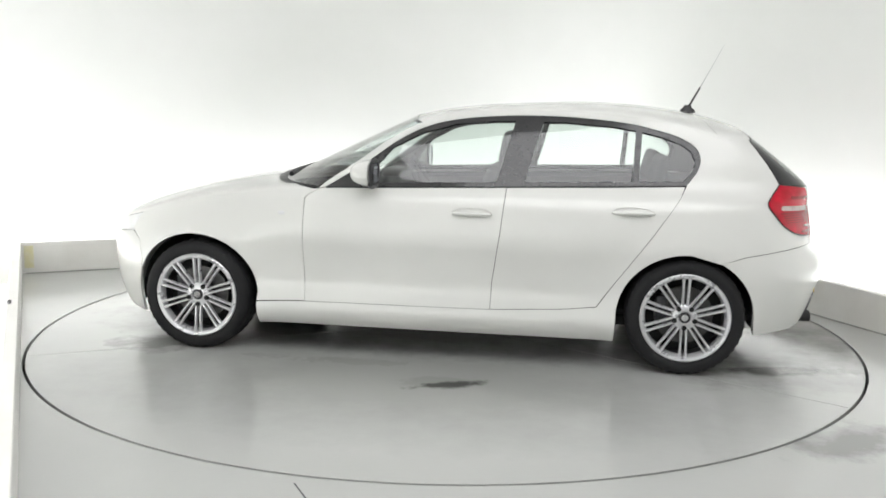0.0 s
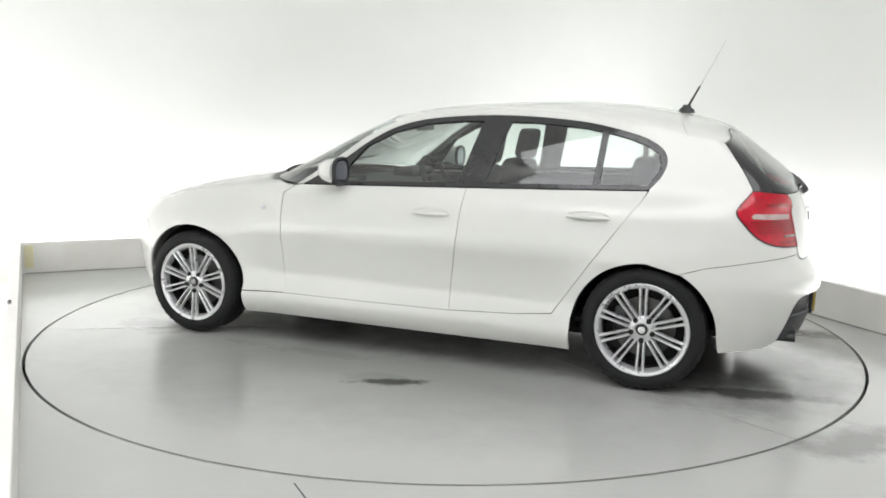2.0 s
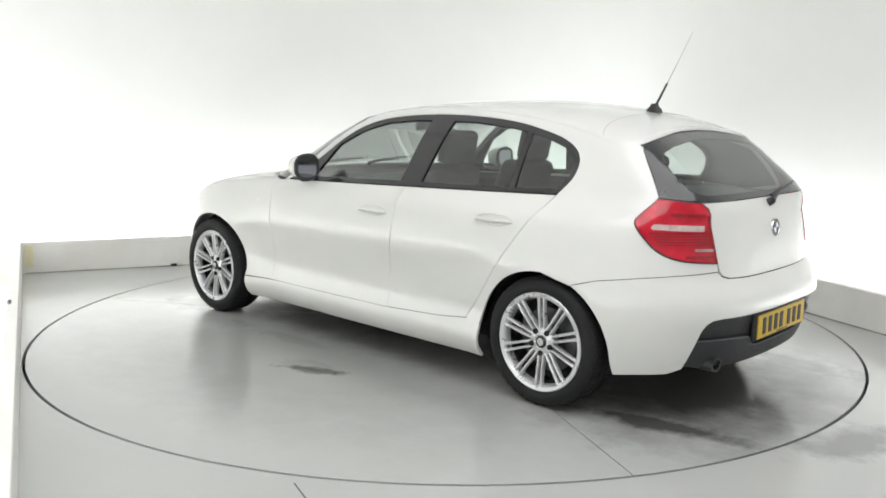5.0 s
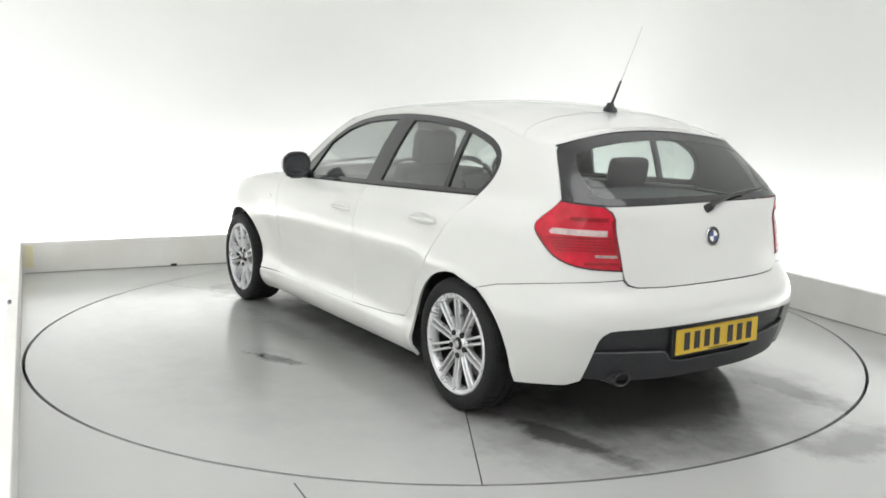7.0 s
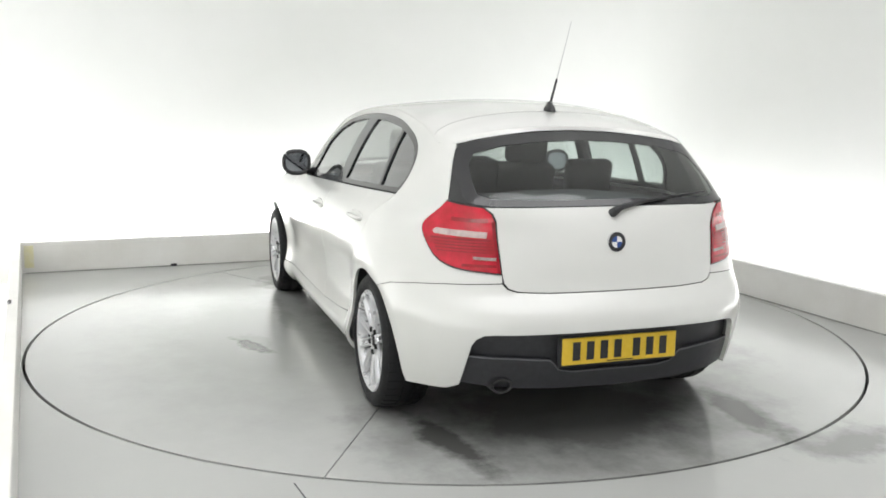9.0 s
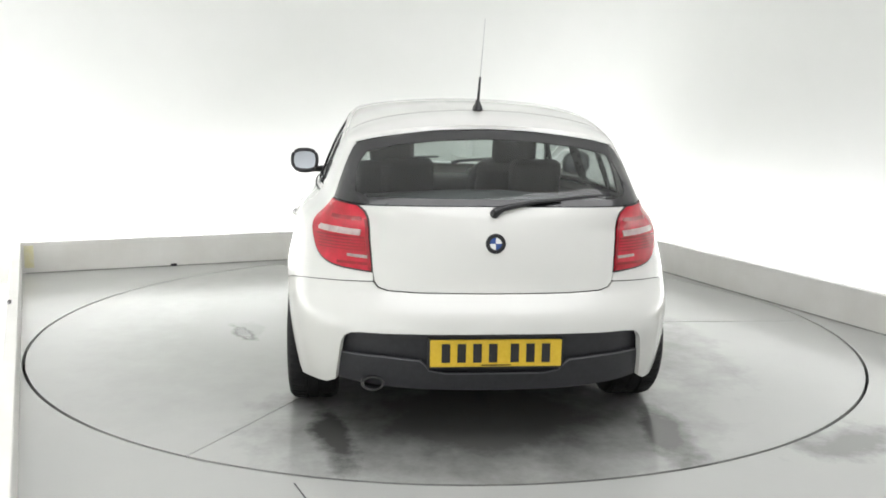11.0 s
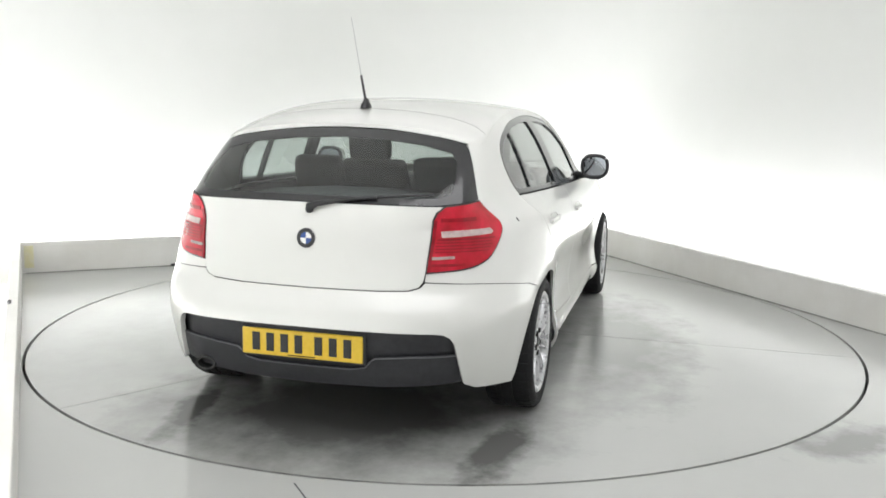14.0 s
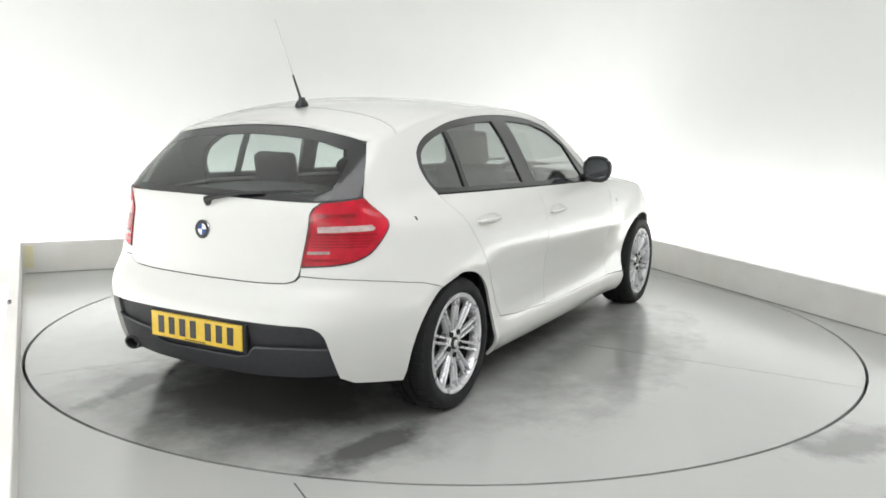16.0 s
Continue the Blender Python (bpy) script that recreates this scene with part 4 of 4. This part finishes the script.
# small dark stop at the fuel flap on the right quarter
fs_ = rbox(0, 0, 0, 0.008, 0.02, 0.004, 0.0015, 1)
bmesh.ops.transform(fs_, matrix=on_skin(*sx(-1.58, 0.905), 0.001), verts=fs_.verts)
bmesh.ops.scale(fs_, vec=(1, -1, 1), verts=fs_.verts)
bmesh.ops.reverse_faces(fs_, faces=fs_.faces)
part("fuel_flap_catch", fs_, BLACK, car, "small black fuel flap catch")

# ---- inside the car ----
SEAT_X, SEAT_Y = -0.17, 0.355


def seat_back(w, h, d, taper=0.82):
    """Upholstered back with side bolsters, standing on its lower edge."""
    bm = rbox(0, 0, h / 2, d, w, h, 0.04, 3)
    for v in bm.verts:
        k = v.co.z / h
        v.co.y *= 1 - (1 - taper) * k * k
        v.co.x += (0.05 if abs(v.co.y) > w * 0.3 else 0.0) * (1 - k)
    return bm


for yy in (SEAT_Y, -SEAT_Y):
    seat = part("front_seat", rbox(0.12, yy, 0.46, 0.52, 0.5, 0.16, 0.05, 3), CLOTH, car, "dark cloth front seat")
    bm = seat_back(0.5, 0.62, 0.13, 0.78)
    bmesh.ops.transform(bm, matrix=pose(SEAT_X + 0.02, yy, 0.46, 0, -17, 0), verts=bm.verts)
    part("backrest", bm, CLOTH, seat)
    bm = rbox(0, 0, 0.1, 0.09, 0.255, 0.19, 0.035, 3)
    bmesh.ops.transform(bm, matrix=pose(-0.345, yy, 1.055, 0, -12, 0), verts=bm.verts)
    part("headrest", bm, CLOTH, seat)
    for dy in (-0.05, 0.05):
        part("headrest_post", tube([(-0.335, yy + dy, 1.02), (-0.35, yy + dy, 1.10)], 0.007, 8), CHROME, seat)
bench = part("rear_seat", rbox(-0.80, 0, 0.48, 0.46, 1.2, 0.16, 0.05, 3), CLOTH, car, "dark cloth rear bench")
for yy in (0.31, -0.31):
    bm = seat_back(0.58, 0.5, 0.12, 0.9)
    bmesh.ops.transform(bm, matrix=pose(-1.0, yy, 0.46, 0, -22, 0), verts=bm.verts)
    part("bench_back", bm, CLOTH, bench)
    bm = rbox(0, 0, 0.095, 0.085, 0.25, 0.19, 0.035, 3)
    bmesh.ops.transform(bm, matrix=pose(-1.19, yy, 0.945, 0, -12, 0), verts=bm.verts)
    part("bench_headrest", bm, CLOTH, bench)
bm = rbox(-1.58, 0, 0.95, 0.62, 1.04, 0.03, 0.01)
bmesh.ops.subdivide_edges(bm, edges=bm.edges[:], cuts=4, use_grid_fill=True)
for q in bm.verts:
    q.co.z += 0.05 * max(0, 1 - (q.co.y / 0.52) ** 2) * max(0, 1 - ((q.co.x + 1.58) / 0.33) ** 2)
part("parcel_shelf", bm, SHELF, car, "grey carpeted parcel shelf")
bm = rbox(0.62, 0, 0.80, 0.42, 1.36, 0.24, 0.07, 3)
for v in bm.verts:
    v.co.x -= 0.10 * (v.co.y / 0.68) ** 2
dash = part("dashboard", bm, DASH, car, "dark dashboard")
bm = rbox(0.44, -0.355, 0.94, 0.16, 0.34, 0.06, 0.025, 3)
part("instrument_hood", bm, DASH, dash)
ringp = [(0.185 * math.cos(a), 0.185 * math.sin(a), 0) for a in np.linspace(0, 2 * math.pi, 41)]
bm = tube(ringp, 0.016, 10)
bm = merge(bm, rbox(0, 0, -0.01, 0.15, 0.12, 0.05, 0.02), rbox(0.1, 0, -0.006, 0.16, 0.03, 0.016, 0.005), rbox(-0.1, 0, -0.006, 0.16, 0.03, 0.016, 0.005))
bmesh.ops.transform(bm, matrix=pose(0.26, -0.355, 0.87, 0, -64, 0) @ pose(0, 0, 0, 0, 0, 90), verts=bm.verts)
part("steering_wheel", bm, DASH, car, "dark steering wheel on the car's right")
bm = rbox(0.20, 0.0, 1.255, 0.03, 0.23, 0.06, 0.012, 2)
part("rear_view_mirror", bm, BLACK, car, "black interior mirror")
part("mirror_stalk", tube([(0.22, 0, 1.27), (0.26, 0, 1.30)], 0.01, 8), BLACK, car)
part("cabin_floor", rbox(-0.3, 0, 0.30, 2.9, 1.44, 0.03, 0.01), LINER, car, "dark carpet")
# inner trim of the doors and pillars
CARD = [(0.60, 0.32), (0.60, 0.925), (-1.30, 0.975), (-1.0, 0.55), (-0.9, 0.36)]
cards = both("door_trim", sheet(CARD, lift=-0.075, flange=-0.05, step=0.06), DASH, car, "dark grey inner door trim")
PILLAR = [(-1.322, 0.985)] + dlo + [(0.62, 0.94)] + [(s, RAIL(s) - 0.004) for s in np.linspace(0.58, -1.62, 40)] + [sx(-1.66, 1.19), sx(-1.735, 1.10), sx(-1.79, 1.0), sx(-1.6, 0.97)]
HEADLINER = vary(mat("headliner_cloth", (0.2, 0.2, 0.19), 0.95), 60, (0.15, 0.15, 0.145), (0.22, 0.22, 0.21))
both("pillar_trim", sheet(PILLAR, lift=-0.02, flange=0, step=0.035), HEADLINER, car, "grey pillar trim")
ss2 = list(np.linspace(0.08, S_REAR, 40))
edge2 = [skin(s, RAIL(s) - 0.012) + Vector((0, -0.02 if s > -1.9 else 0, 0)) for s in ss2]
hc2 = []
for i, s in enumerate(ss2):
    x2 = (0.12 + (-1.60 - 0.12) * min(1, (0.08 - s) / 1.85))
    hc2.append((x2, 0, ZC(x2) - 0.025))
part("headliner", cap(edge2, hc2), HEADLINER, car, "grey roof lining")


# ---- small things round the bay ----
def bay_bit(name, u, v, z, du, dv, dz, m, label, cat_, r=0.003):
    bm = rbox(u, v, z, du, dv, dz, r, 2)
    bmesh.ops.transform(bm, matrix=ROOM, verts=bm.verts)
    return tagged(part(name, bm, m, None), label, cat_)


def floor_line(name, a, b, w, label):
    a, b = Vector((*a, 0)), Vector((*b, 0))
    bm = rbox(0, 0, 0.001, (b - a).length, w, 0.003, 0)
    ang = math.atan2((b - a).y, (b - a).x)
    bmesh.ops.transform(bm, matrix=Matrix.Translation((a + b) / 2) @ Matrix.Rotation(ang, 4, "Z"), verts=bm.verts)
    return tagged(part(name, bm, GREY_PLASTIC, None, smooth=False), label, "joint", "", "structure")


JOINT = vary(mat("joint_sealant", (0.25, 0.25, 0.24), 0.7), 8, (0.16, 0.16, 0.15), (0.36, 0.36, 0.34))
bm = rbox(U1 - 0.004, (V0 + V1) / 2, 0.002, 0.010, V1 - V0 - 0.04, 0.008, 0)
bmesh.ops.transform(bm, matrix=ROOM, verts=bm.verts)
tagged(part("sealant_right", bm, JOINT, None, smooth=False), "grey dirty sealant line along the floor edge", "sealant", "", "structure")
bm = rbox(UC, V1 - 0.004, 0.002, U1 - U0 - 0.06, 0.010, 0.008, 0)
bmesh.ops.transform(bm, matrix=ROOM, verts=bm.verts)
tagged(part("sealant_back", bm, JOINT, None, smooth=False), "grey dirty sealant line along the floor edge", "sealant", "", "structure")
floor_line("floor_joint", (-0.545, -2.47), (-0.44, -2.68), 0.004, "dark joint in the concrete floor")
bay_bit("tape_mark", -2.503, V1 - 0.002, 0.135, 0.07, 0.003, 0.18, TAPE, "faded yellow tape patch on the low board", "tape", 0.001)
stop = bay_bit("rubber_stop", -1.395, V1 - 0.014, 0.012, 0.05, 0.022, 0.022, BLACK, "small black rubber stop at the foot of the board", "stop", 0.006)
bay_bit("board_clip", U0 - 0.045 + (V1 - 0.31) * SKEW, 0.31, LIP_H + 0.008, 0.02, 0.04, 0.016, JOINT_GREY, "small grey clip on top of the low side board", "clip", 0.004)


# ---- motion of the turntable ----
def motions():
    rows_car, rows_table = [], []
    for i in range(17):
        m = pose(0, 0, 0, 0, 0, turn_at(i))
        rows_table.append((i, m))
        rows_car.append((i, m @ Matrix.Translation(OFF)))
    walk(turntable, rows_table)
    walk(car, rows_car)


motions()
